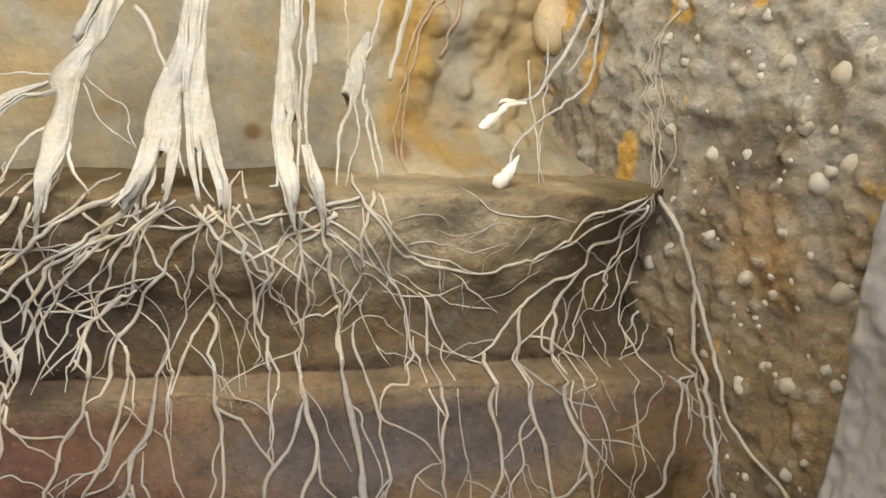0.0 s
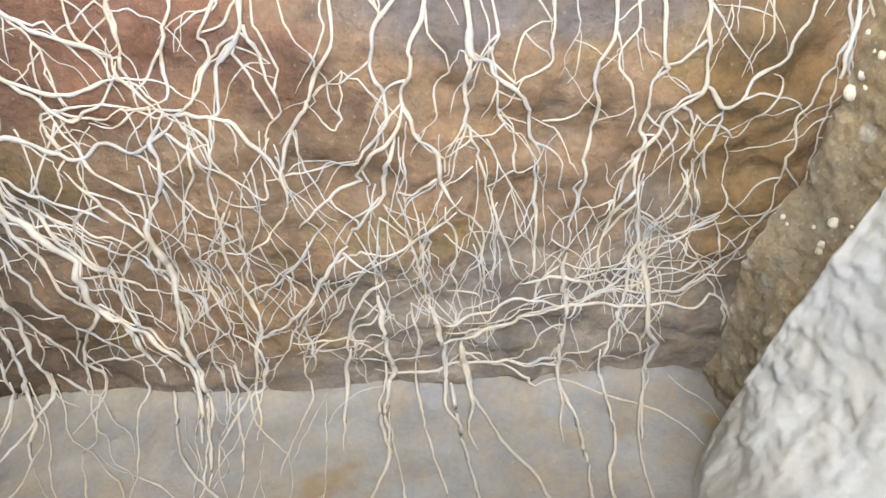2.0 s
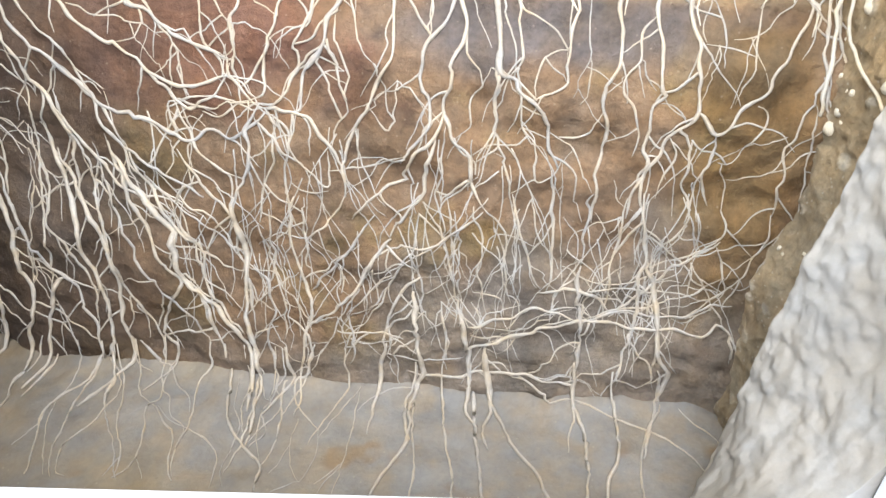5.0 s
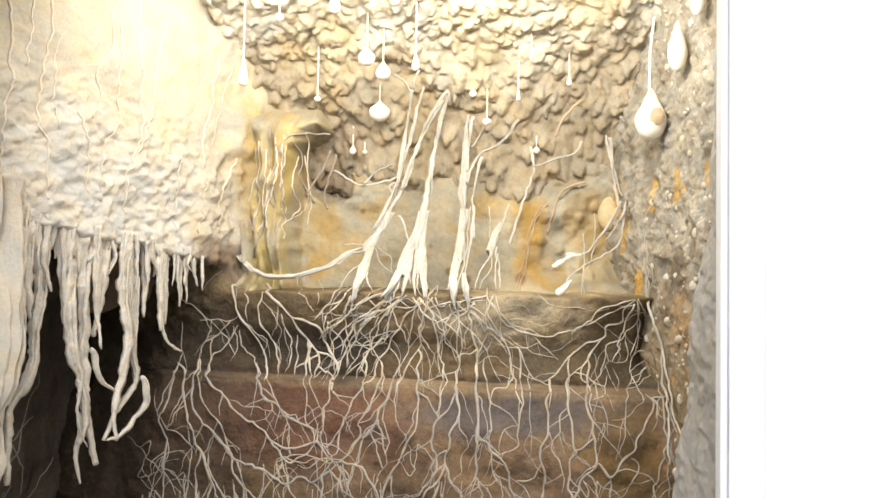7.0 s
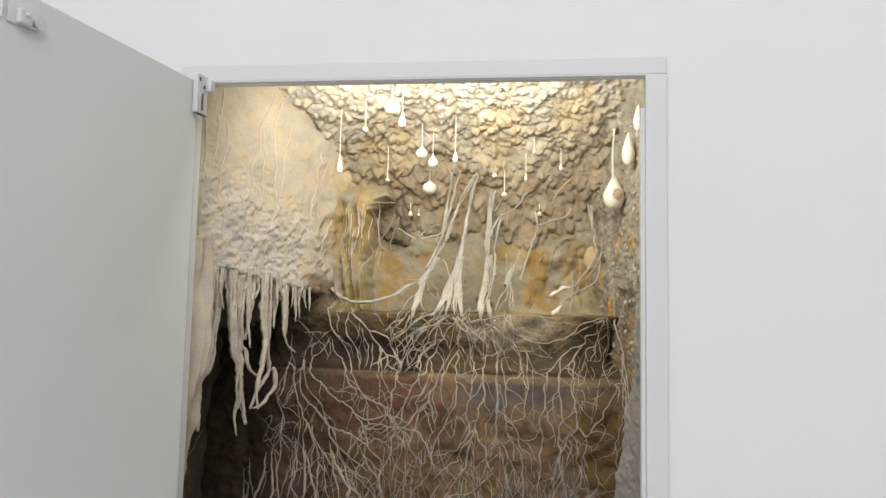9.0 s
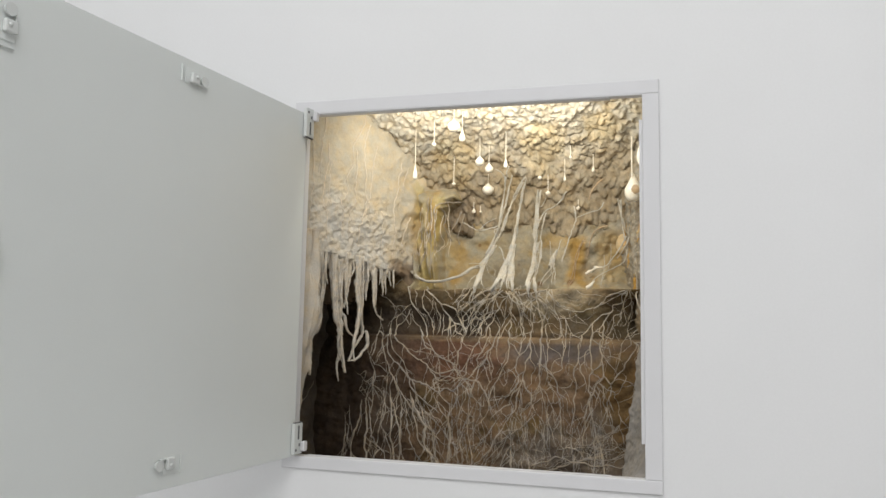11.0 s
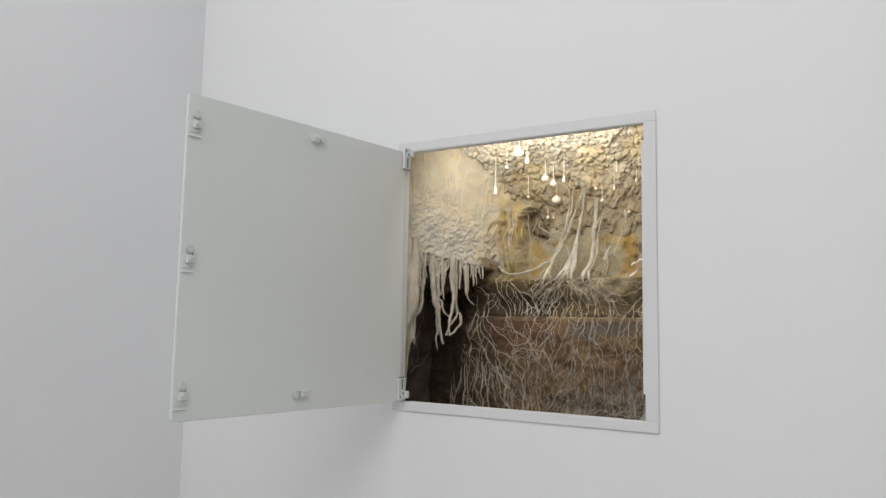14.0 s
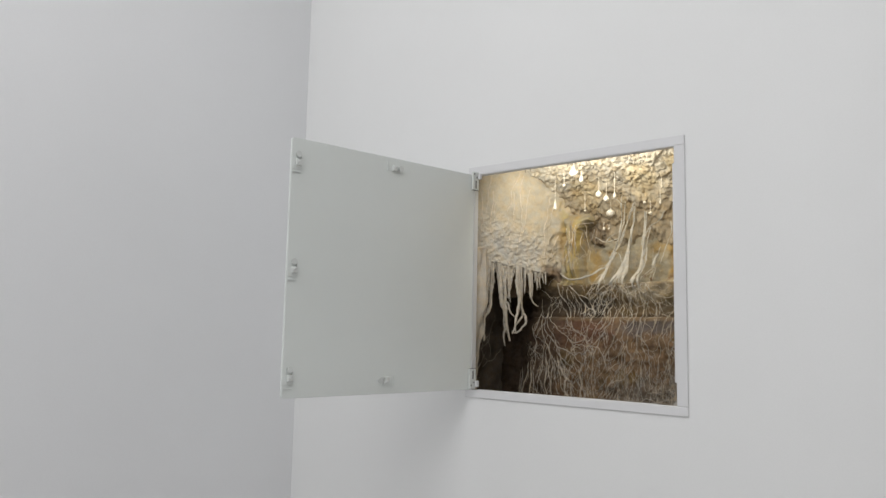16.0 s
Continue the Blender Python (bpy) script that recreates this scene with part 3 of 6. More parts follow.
place(part("stop_lip", boxes("stop_lip", M_frame, ((-0.272, 0.0, OZ0), (0.222, 0.012, OZ0 + 0.001), 0.0003))), hatch)
place(part("stop_lip", boxes("stop_lip", M_frame, ((-0.272, 0.0, OZ1 - 0.003), (0.222, 0.012, OZ1), 0.0006))), hatch)


def fillet(x, z, sx, sz, r=0.006):
    """The rounded inner corner of the pressed frame."""
    bm = bmesh.new()
    pts = [(x, z)] + [(x + sx * r * (1 - math.cos(a)), z + sz * r * (1 - math.sin(a))) for a in [math.pi / 2 * k / 7 for k in range(8)]]
    front, rear = ([bm.verts.new((px, y, pz)) for px, pz in pts] for y in (-0.0020, 0.0120))
    bm.faces.new(front)
    bm.faces.new(rear[::-1])
    for k in range(len(pts)):
        j = (k + 1) % len(pts)
        bm.faces.new([front[k], rear[k], rear[j], front[j]])
    bmesh.ops.recalc_face_normals(bm, faces=bm.faces)
    me = bpy.data.meshes.new("corner_fillet")
    bm.to_mesh(me)
    bm.free()
    me.materials.append(M_frame)
    place(part("corner_fillet", me), hatch)


fillet(OX1 + 0.001, OZ1 + 0.001, -1, -1)
fillet(OX1 + 0.001, OZ0 - 0.001, -1, 1)


# The door's own axes: x along the door from the hinges, y out of its inner face, z up.
HX, HY = -0.286, -0.012
ANG = math.degrees(math.atan2(-0.568 - HY, -0.3735 - HX))
DW, DZ0, DZ1 = 0.562, 1.418, 1.994
door = empty("hatch_door", HX, HY, DZ0, "open grey-white steel hatch door on two hinges", "hatch door")
door.rotation_euler = (0, 0, radians(ANG))
DH = DZ1 - DZ0


def door_panel():
    bm = bmesh.new()
    r, n = 0.008, 5
    pts = []
    for cx, cz, a0 in ((DW - r, DH - r, 0), (0.004, DH - 0.004, 90), (0.004, 0.004, 180), (DW - r, r, 270)):
        rr = r if cx > 0.1 else 0.004
        for k in range(n):
            a = radians(a0 + 90 * k / (n - 1))
            pts.append((cx + rr * math.cos(a), cz + rr * math.sin(a)))
    front = [bm.verts.new((x, 0, z)) for x, z in pts]
    rear = [bm.verts.new((x, -0.005, z)) for x, z in pts]
    f = bm.faces.new(front)
    bm.faces.new(rear[::-1])
    for k in range(len(pts)):
        j = (k + 1) % len(pts)
        bm.faces.new([front[k], rear[k], rear[j], front[j]])
    bmesh.ops.recalc_face_normals(bm, faces=bm.faces)
    bmesh.ops.bevel(bm, geom=[e for e in bm.edges if abs(e.verts[0].co.y) < 1e-6 and abs(e.verts[1].co.y) < 1e-6], offset=0.0012, segments=2, affect="EDGES")
    me = bpy.data.meshes.new("panel")
    bm.to_mesh(me)
    bm.free()
    me.materials.append(M_door)
    return me


part("panel", door_panel(), door)


def latch(parent, x, z, turn):
    """A press latch: stamped back plate, raised catch housing with a ball, round cam and a bent tab."""
    l = part("latch", boxes("latch", M_door, ((-0.009, 0, -0.020), (0.013, 0.0012, 0.004), 0.0005)), parent, "small raised press latch")
    l.matrix_basis = pose(x, 0.0002, z, 0, turn, 0)
    part("housing", boxes("housing", M_latch, ((-0.0085, 0.0012, -0.012), (0.0060, 0.0075, 0.002), 0.0018), ((-0.0085, 0.0012, 0.002), (-0.0060, 0.0050, 0.012), 0.0008)), l)
    bm = bmesh.new()
    bmesh.ops.create_cone(bm, cap_ends=True, segments=24, radius1=0.0072, radius2=0.0060, depth=0.0045, matrix=pose(0, 0.0035, 0.0135, 90, 0, 0))
    bmesh.ops.create_uvsphere(bm, u_segments=12, v_segments=8, radius=0.0028, matrix=pose(0.001, 0.0068, -0.004))
    me = bpy.data.meshes.new("cam")
    bm.to_mesh(me)
    bm.free()
    me.materials.append(M_latch)
    part("cam", me, l)
    part("tab", boxes("tab", M_door, ((-0.009, 0.0, -0.0275), (0.014, 0.0026, -0.0262), 0.0004)), l)
    return l


for zz in (1.943, 1.702, 1.466):
    latch(door, 0.546, zz - DZ0, 0)
latch(door, 0.270, 1.969 - DZ0, -90)
latch(door, 0.287, 1.450 - DZ0, 90)


def hinge(z0, flip):
    h = part("hinge", boxes("hinge", M_latch, ((-0.002, -0.002, 0), (0.020, 0.005, 0.050), 0.001)), door, "pressed steel concealed hinge")
    h.matrix_basis = pose(-0.008, 0.003, z0, 0, 0, 0)
    s = (lambda a, b: (0.050 - b, 0.050 - a)) if flip else (lambda a, b: (a, b))
    for nm, x0, x1, (a, b), d in (("slot", 0.008, 0.0112, s(0.004, 0.026), 0.0058), ("hole", 0.005, 0.008, s(0.033, 0.037), 0.0058), ("hole", 0.014, 0.017, s(0.041, 0.045), 0.0058)):
        part(nm, boxes(nm, M_dark, ((x0, 0.0049, a), (x1, d, b), 0)), h)
    # solid dark strip that stands for the shade at the hinge's end
    a, b = s(-0.0015, 0.0)
    part("shadow_gap", boxes("shadow_gap", M_dark, ((-0.002, 0.001, a), (0.020, 0.0045, b), 0)), h)
    a, b = s(0.030, 0.046)
    part("knuckle", boxes("knuckle", M_frame, ((-0.006, 0.005, a), (0.004, 0.013, b), 0.002)), h)


hinge(0.004, True)
hinge(DH - 0.042, False)


# ---- roots ----
def spline(points, step):
    """A smooth line through control points, resampled at even steps."""
    p = np.asarray(points, float)
    if len(p) == 2:
        p = np.array([p[0], (p[0] + p[1]) / 2, p[1]])
    q = np.concatenate([[2 * p[0] - p[1]], p, [2 * p[-1] - p[-2]]])
    out = []
    for a, b, c, d in zip(q[:-3], q[1:-2], q[2:-1], q[3:]):
        t = np.linspace(0, 1, 12, endpoint=False)[:, None]
        out.append(0.5 * (2 * b + (c - a) * t + (2 * a - 5 * b + 4 * c - d) * t ** 2 + (3 * b - a - 3 * c + d) * t ** 3))
    line = np.concatenate(out + [p[-1:]])
    far = np.r_[0, np.cumsum(np.linalg.norm(np.diff(line, axis=0), axis=1))]
    n = max(4, int(far[-1] / step) + 1)
    at = np.linspace(0, far[-1], n)
    return np.stack([np.interp(at, far, line[:, k]) for k in range(line.shape[1])], 1)


def tube(line, radii, sides=7, lump=0.18, flat=1.0, seed=0, ridge=0.0):
    """Verts and faces of a knobbly tapered tube along a 3D line."""
    d = np.gradient(line, axis=0)
    d /= np.linalg.norm(d, axis=1)[:, None] + 1e-12
    ref = np.array([0.0, 1.0, 0.0])
    a = np.cross(d, ref)
    a /= np.linalg.norm(a, axis=1)[:, None] + 1e-9
    b = np.cross(d, a)
    ang = np.linspace(0, 2 * np.pi, sides, endpoint=False)
    ring = np.cos(ang)[None, :, None] * a[:, None] + flat * np.sin(ang)[None, :, None] * b[:, None]
    nz = 1 + lump * fbm((line[:, None] + 0.002 * ring).reshape(-1, 3), 240, 2, seed).reshape(len(line), sides) + 0.6 * lump * vnoise(line * 90, seed + 3)[:, None]
    if ridge:  # long fibres that wind slowly round the root
        s = np.arange(len(line))[:, None] * 0.03 + 0.5 * vnoise(line * 70, seed + 8)[:, None]
        nz = nz + ridge * (np.abs(np.sin(2.5 * ang[None] + s * math.sin(seed * 1.3))) - 0.5) + 0.5 * ridge * np.sin(7 * ang[None] - 2 * s + seed)
    v = (line[:, None] + ring * (radii[:, None] * nz)[..., None]).reshape(-1, 3)
    n = len(line)
    i = np.arange((n - 1) * sides)
    j = (i // sides) * sides + (i % sides + 1) % sides
    f = np.stack([i, j, j + sides, i + sides], 1).tolist()
    f += [list(range(sides))[::-1], list(range((n - 1) * sides, n * sides))]
    return v, f


def joined(name, tubes, mat):
    verts, faces, o = [], [], 0
    for v, f in tubes:
        verts.append(v)
        faces += [[k + o for k in q] for q in f]
        o += len(v)
    return mesh_from(name, np.concatenate(verts), faces, mat)


GX, GZ = np.linspace(-0.47, 0.34, 541), np.linspace(1.28, 1.80, 521)
GRID = bank_y(*np.meshgrid(GX, GZ, indexing="ij"))


def soil_y(x, z):
    """The bank's face, read from a fine grid of it."""
    a = np.clip((x - GX[0]) / (GX[1] - GX[0]), 0, len(GX) - 1.001)
    b = np.clip((z - GZ[0]) / (GZ[1] - GZ[0]), 0, len(GZ) - 1.001)
    i, j = a.astype(int), b.astype(int)
    a, b = a - i, b - j
    return GRID[i, j] * (1 - a) * (1 - b) + GRID[i + 1, j] * a * (1 - b) + GRID[i, j + 1] * (1 - a) * b + GRID[i + 1, j + 1] * a * b


def on_bank(xz, r):
    x, z = xz[:, 0], xz[:, 1]
    y = soil_y(x, z)
    slope = (soil_y(x, z + 0.001) - y) * 1000
    y = np.minimum(y, 0.262 - 0.10 * x)
    return xyz(x, y - 0.5 * r * np.sqrt(1 + np.clip(slope, -6, 6) ** 2), z)


RNG = np.random.default_rng(7)


LINES = {}


def kinked(line, amp, seed):
    """The same line with small angular bends, as a root has that feels its way through soil."""
    rng = np.random.default_rng(seed)
    at = np.r_[0, np.cumsum(rng.integers(1, 5, len(line)))]
    at = np.r_[at[at < len(line) - 2], len(line) - 1]
    off = rng.normal(0, amp, (len(at), line.shape[1]))
    off[0] *= 0.3
    off[-1] *= 0.3
    out = line + np.stack([np.interp(np.arange(len(line)), at, off[:, k]) for k in range(line.shape[1])], 1)
    out[1:-1] = 0.1 * out[:-2] + 0.8 * out[1:-1] + 0.1 * out[2:]
    return out


def wiggle(line, amp, seed):
    w = line.copy()
    for k in range(line.shape[1]):
        w[:, k] += amp * vnoise(xyz(np.arange(len(line)) * 0.42, seed * 1.7, k * 9.1), seed) + 0.5 * amp * vnoise(xyz(np.arange(len(line)) * 1.1, seed * 2.3, k * 5.1), seed + 1)
    return w


def twigs(line2, r, count, place_fn, lo, hi):
    """Fine rootlets that leave a root and grow downwards over the surface."""
    out = []
    for _ in range(count):
        k = RNG.integers(1, len(line2) - 1)
        d = line2[k] - line2[k - 1]
        ang = math.atan2(d[1], d[0]) + RNG.choice([-1, 1]) * RNG.uniform(0.35, 1.0)
        n, step, p, pts = int(RNG.uniform(lo, hi) / 0.003) + 3, 0.003, line2[k].copy(), [line2[k]]
        for _ in range(n):
            ang += RNG.normal(0, 0.13)
            ang += 0.10 * math.sin(-math.pi / 2 - ang)
            p = p + step * np.array([math.cos(ang), math.sin(ang)])
            pts.append(p)
        pts = np.array(pts)
        rr = np.linspace(min(r * 0.45, 0.0008), 0.00025, len(pts))
        pts = kinked(pts, 0.0010, int(RNG.integers(9999)))
        out.append(tube(place_fn(pts, rr), rr, 5, 0.15, seed=int(RNG.integers(999))))
    return out


COUNT = [0]


def wall(r_mm, pts, ground=()):
    """A root lying on the soil bank (x, height over 1.4 m), which may run on over the floor (x, y)."""
    if len(pts) + len(ground) < 2:
        return
    COUNT[0] += 1
    seed = COUNT[0]
    r = r_mm * 0.001
    up = np.array(pts, float).reshape(-1, 2) * 0.001 + (0, 1.4)
    tubes = []
    line3 = np.zeros((0, 3))
    if not ground and len(up) > 1 and up[-1, 1] < 1.352 and seed % 4:  # it runs out over the floor
        rng = np.random.default_rng(seed)
        gx, gy, drift = up[-1, 0] * 1000, float(soil_y(up[-1:, 0], up[-1:, 1])[0]) * 1000 - 4, rng.normal(-3 if up[-1, 0] < 0 else 1, 4)
        ground = [(gx + drift * k + rng.normal(0, 2), gy - 15 * k) for k in range(1, int(rng.integers(3, 6)))]
    grown = len(up) > 1 and up[0, 0] < -0.09 and 1.40 < up[0, 1] < 1.585 and up[0, 1] > up[-1, 1]
    if grown:  # the thin upper end, lost among the others
        d = (up[0] - up[1]) / (np.linalg.norm(up[0] - up[1]) + 1e-9)
        d = 0.5 * d + np.array([-0.1, 0.5])
        up = np.concatenate([[up[0] + 0.032 * d, up[0] + 0.016 * d], up])
    if len(up) > 1:
        line2 = kinked(wiggle(spline(up, 0.0030), 0.0005, seed), 0.0010, seed)
        LINES.setdefault(NOW[0], []).append((line2, r))
        radii = r * np.linspace(1.05, 0.72 if ground else 0.55, len(line2))
        line3 = on_bank(line2, radii)
    elif len(up) == 1:
        line3 = on_bank(up, np.array([r]))
    if ground:
        g = np.array(ground, float) * 0.001
        start = np.array([[line3[-1][0], line3[-1][1] - 0.004]]) if len(line3) else g[:0]
        g2 = wiggle(spline(np.concatenate([start, g]), 0.0035), 0.0008, seed + 5)
        g3 = xyz(g2[:, 0], g2[:, 1], floor_z(g2[:, 0], g2[:, 1]) + 0.6 * r)
        if len(line3):
            g3[0] = 0.5 * (g3[0] + line3[-1])
        line3 = np.concatenate([line3, g3])
    rad = (1.05 if ground else (0.72 if up[:, 0].mean() > -0.05 else 0.6) if len(up) and up[:, 1].mean() > 1.62 else 0.68) * r * np.linspace(1.05, 0.78, len(line3)) * np.clip(0.45 + np.minimum(np.arange(len(line3)), np.arange(len(line3))[::-1]) * 0.14, 0, 1)
    rad = rad * (1 + 0.26 * vnoise(xyz(np.arange(len(rad)) * 0.45, seed, 0), 7))
    if grown:
        rad = rad * np.interp(np.arange(len(rad)), [0, 12], [0.4, 1])
    tubes.append(tube(line3, rad, 8, 0.28, 0.75, seed))
    if len(up) > 1:
        FINE.setdefault(NOW[0], []).extend(twigs(line2, r, max(0, int(len(line2) * 0.0030 / 0.05 * RNG.uniform(0.5, 1.5))), on_bank, 0.010, 0.055))
    place(part("root", joined("root", tubes, (M_root_lit if NOW[0].name == "upper_roots" else M_root2 if (seed * 7) % 5 == 0 else M_root))), NOW[0])


def trunk_y(x, z):
    """Roots stand before the panel and come down over the front edge of the soil."""
    k = smooth(1.742, 1.709, z) * smooth(0.118, 0.092, x)
    free = np.interp(z, [1.70, 1.72, 1.755, 1.90], [0.240, 0.246, 0.268, 0.290]) - 0.03 * x * smooth(1.755, 1.72, z)
    return free * (1 - k) + (upper_y(x, np.minimum(z, 1.702)) - 0.0035) * k


def under_roof(y, z):
    """The depth at which a root at height z clears the sloping roof."""
    ys = np.linspace(0.42, 0.0, 200)
    return np.minimum(y, np.interp(z, ceil_z(0 * ys, ys), ys) - 0.016)


CLUSTERS = {}


def cluster(x):
    k = int(np.searchsorted([-0.004, 0.045, 0.095, 0.15], x))
    if k not in CLUSTERS:
        CLUSTERS[k] = empty("trunk_roots", (-0.03, 0.015, 0.065, 0.11, 0.2)[k], 0.25, 1.71, ("splayed white root trunk with a long bowed arm", "broad double white root trunk standing on the soil edge",
            "tall white root trunk with parallel strands on the soil edge", "slender forked pale root before an ochre stain", "sparse thin pale roots before the lumpy clay")[k], "roots", "trunk roots")
    return CLUSTERS[k]


def trunk(r_mm, pts):
    """A root that rises from the soil edge before the clay panel to the roof."""
    COUNT[0] += 1
    seed = COUNT[0]
    r = r_mm * 0.001
    line2 = wiggle(spline(np.array(pts, float) * 0.001 + (0, 1.4), 0.003), 0.0006 if r > 0.002 else 0.0009, seed)
    rad = r * (np.linspace(0.9, 1.0, len(line2)) if r > 0.002 else np.linspace(1.0, 0.85, len(line2)))
    line3 = xyz(line2[:, 0], under_roof(trunk_y(line2[:, 0], line2[:, 1]) - 0.002 * math.sin(seed * 2.1), line2[:, 1]), line2[:, 1])
    thick = r > 0.0022
    if thick:
        rad = rad * np.interp(np.linspace(0, 1, len(rad)), [0, 0.14, 0.8, 1], [0.3, 1, 1, 0.45])
    if r > 0.0012:
        rad = rad * 0.78
    if line2[-1, 1] < 1.715:
        rad = rad * np.interp(np.linspace(0, 1, len(rad)), [0, 0.6, 1], [1, 1, 0.5])
    cords = [tube(line3, rad, 18 if thick else 9, 0.3 if thick else 0.22, 0.75, seed, 0.34 if thick else 0.1)]
    for k in range(2 if r > 0.0012 else 0):  # finer cords that wind round it
        ph = np.arange(len(line3)) * (0.09 + 0.03 * k) + 3 * k + seed
        side = line3 + np.stack([1.15 * rad * np.cos(ph), 0.8 * rad * np.sin(ph) - 0.3 * rad, 0 * ph], 1)
        cords.append(tube(wiggle(side, 0.0004, seed + 31 + k), np.clip(0.42 * rad, 0.0004, 0.0011), 7, 0.25, seed=seed + 60 + k))
    me = joined("root", cords, M_trunk)
    place(part("root", me), cluster(line2[-1, 0]))


def mass(rows):
    """A flat webbed trunk from rows of left edge, right edge and height over 1.4 m, ribbed with long fibres."""
    COUNT[0] += 1
    seed = COUNT[0]
    line = spline(np.array(rows, float) * 0.001, 0.0016)
    a, b, z = line[:, 0], line[:, 1], line[:, 2] + 1.4
    mid, half = (a + b) / 2, (b - a) / 2
    half = half * np.interp(np.arange(len(z)), [0, len(z) - 12, len(z) - 1], [1, 1, 0.45 if rows[-1][2] < 318 else 1])
    sides = 40
    ang = np.linspace(0, 2 * np.pi, sides, endpoint=False)
    c, s = np.cos(ang), np.sin(ang)
    u = c[None] * half[:, None]
    far = np.arange(len(z))
    q = xyz((u / 0.0022) + 3 * vnoise(xyz(far * 0.05, seed, 0), seed)[:, None], seed * 3.7 + np.sign(s)[None] * 5, far[:, None] * 0.045 + 0 * u)
    rib = vnoise(q, seed) + 0.5 * vnoise(q * np.array([2.1, 1, 2.0]), seed + 4)
    tail = np.interp(far, [0, len(z) - 9, len(z) - 1], [0, 0, 1])
    deep = np.minimum(0.55 * half, 0.0042) * (1 - 0.65 * tail)
    grow = 1 + 0.16 * vnoise(xyz(far[:, None] * 0.16, c[None] * 1.5, seed), seed + 2)
    y0 = under_roof(trunk_y(mid, z), z)
    yy = y0[:, None] + s[None] * deep[:, None] * (1 + 0.55 * rib)
    x = mid[:, None] + u * grow
    v = xyz(x, yy, z[:, None] + 0.0006 * rib - 0.006 * tail[:, None] * (0.3 + rib)).reshape(-1, 3)
    n = len(z)
    i = np.arange((n - 1) * sides)
    j = (i // sides) * sides + (i % sides + 1) % sides
    f = np.stack([i, j, j + sides, i + sides], 1).tolist() + [list(range(sides))[::-1], list(range((n - 1) * sides, n * sides))]
    place(part("root", mesh_from("root", v, f, M_trunk)), cluster(float(mid[len(mid) // 3])))


def club(rows):
    """A swollen, knotted white root tip (x, height over 1.4 m, radius)."""
    COUNT[0] += 1
    p = spline(np.array(rows, float) * 0.001 + (0, 1.4, 0), 0.0011)
    y = trunk_y(p[:, 0], p[:, 1]) - 0.002
    rad = p[:, 2] * (1 + 0.22 * vnoise(xyz(np.arange(len(p)) * 0.55, COUNT[0], 0), 5))
    ob = place(part("root_tip", joined("root_tip", [tube(xyz(p[:, 0], y, p[:, 1]), rad, 14, 0.45, 0.8, COUNT[0], 0.2)], M_wax)), cluster(0.2))
    tagged(ob, "swollen knotted white root tip")


def panel(r_mm, pts, mat=None):
    """A thin root on the clay panel."""
    COUNT[0] += 1
    r = r_mm * 0.001
    line2 = wiggle(spline(np.array(pts, float) * 0.001 + (0, 1.4), 0.003), 0.001, COUNT[0])
    line3 = xyz(line2[:, 0], under_roof(panel_y(line2[:, 0], line2[:, 1]) - 0.7 * r, line2[:, 1]), line2[:, 1])
    place(part("root", joined("root", [tube(line3, r * np.linspace(1, 0.8, len(line3)), 7, 0.2, seed=COUNT[0])], mat or M_root)), NOW[0])


def brown(r_mm, pts):
    panel(r_mm, pts, M_rootd)


def corner(r_mm, pts):
    """A root down the corner and the pebbled wall (x, y, height over 1.4 m)."""
    COUNT[0] += 1
    r = r_mm * 0.001
    line = wiggle(spline(np.array(pts, float) * 0.001 + (0, 0, 1.4), 0.003), 0.001, COUNT[0]) - (0.003, 0.003, 0)
    line[:, 0] = np.minimum(line[:, 0], right_x(line[:, 1], line[:, 2]) - 0.7 * r)
    place(part("root", joined("root", [tube(line, r * np.linspace(1.0, 0.8, len(line)), 7, 0.2, seed=COUNT[0])], M_root_lit)), NOW[0])


def face(r_mm, pts):
    """A thread on the overhanging rock's face (y, height over 1.4 m)."""
    COUNT[0] += 1
    r = r_mm * 0.001
    yz = wiggle(spline(np.array(pts, float) * 0.001 + (0, 1.4), 0.003), 0.0012, COUNT[0])
    line = xyz(rock_x(yz[:, 0], yz[:, 1]) + 0.35 * r, yz[:, 0], yz[:, 1])
    place(part("thread", joined("thread", [tube(line, r * np.linspace(0.9, 0.6, len(line)), 6, 0.2, seed=COUNT[0])], M_thread)), NOW[0])


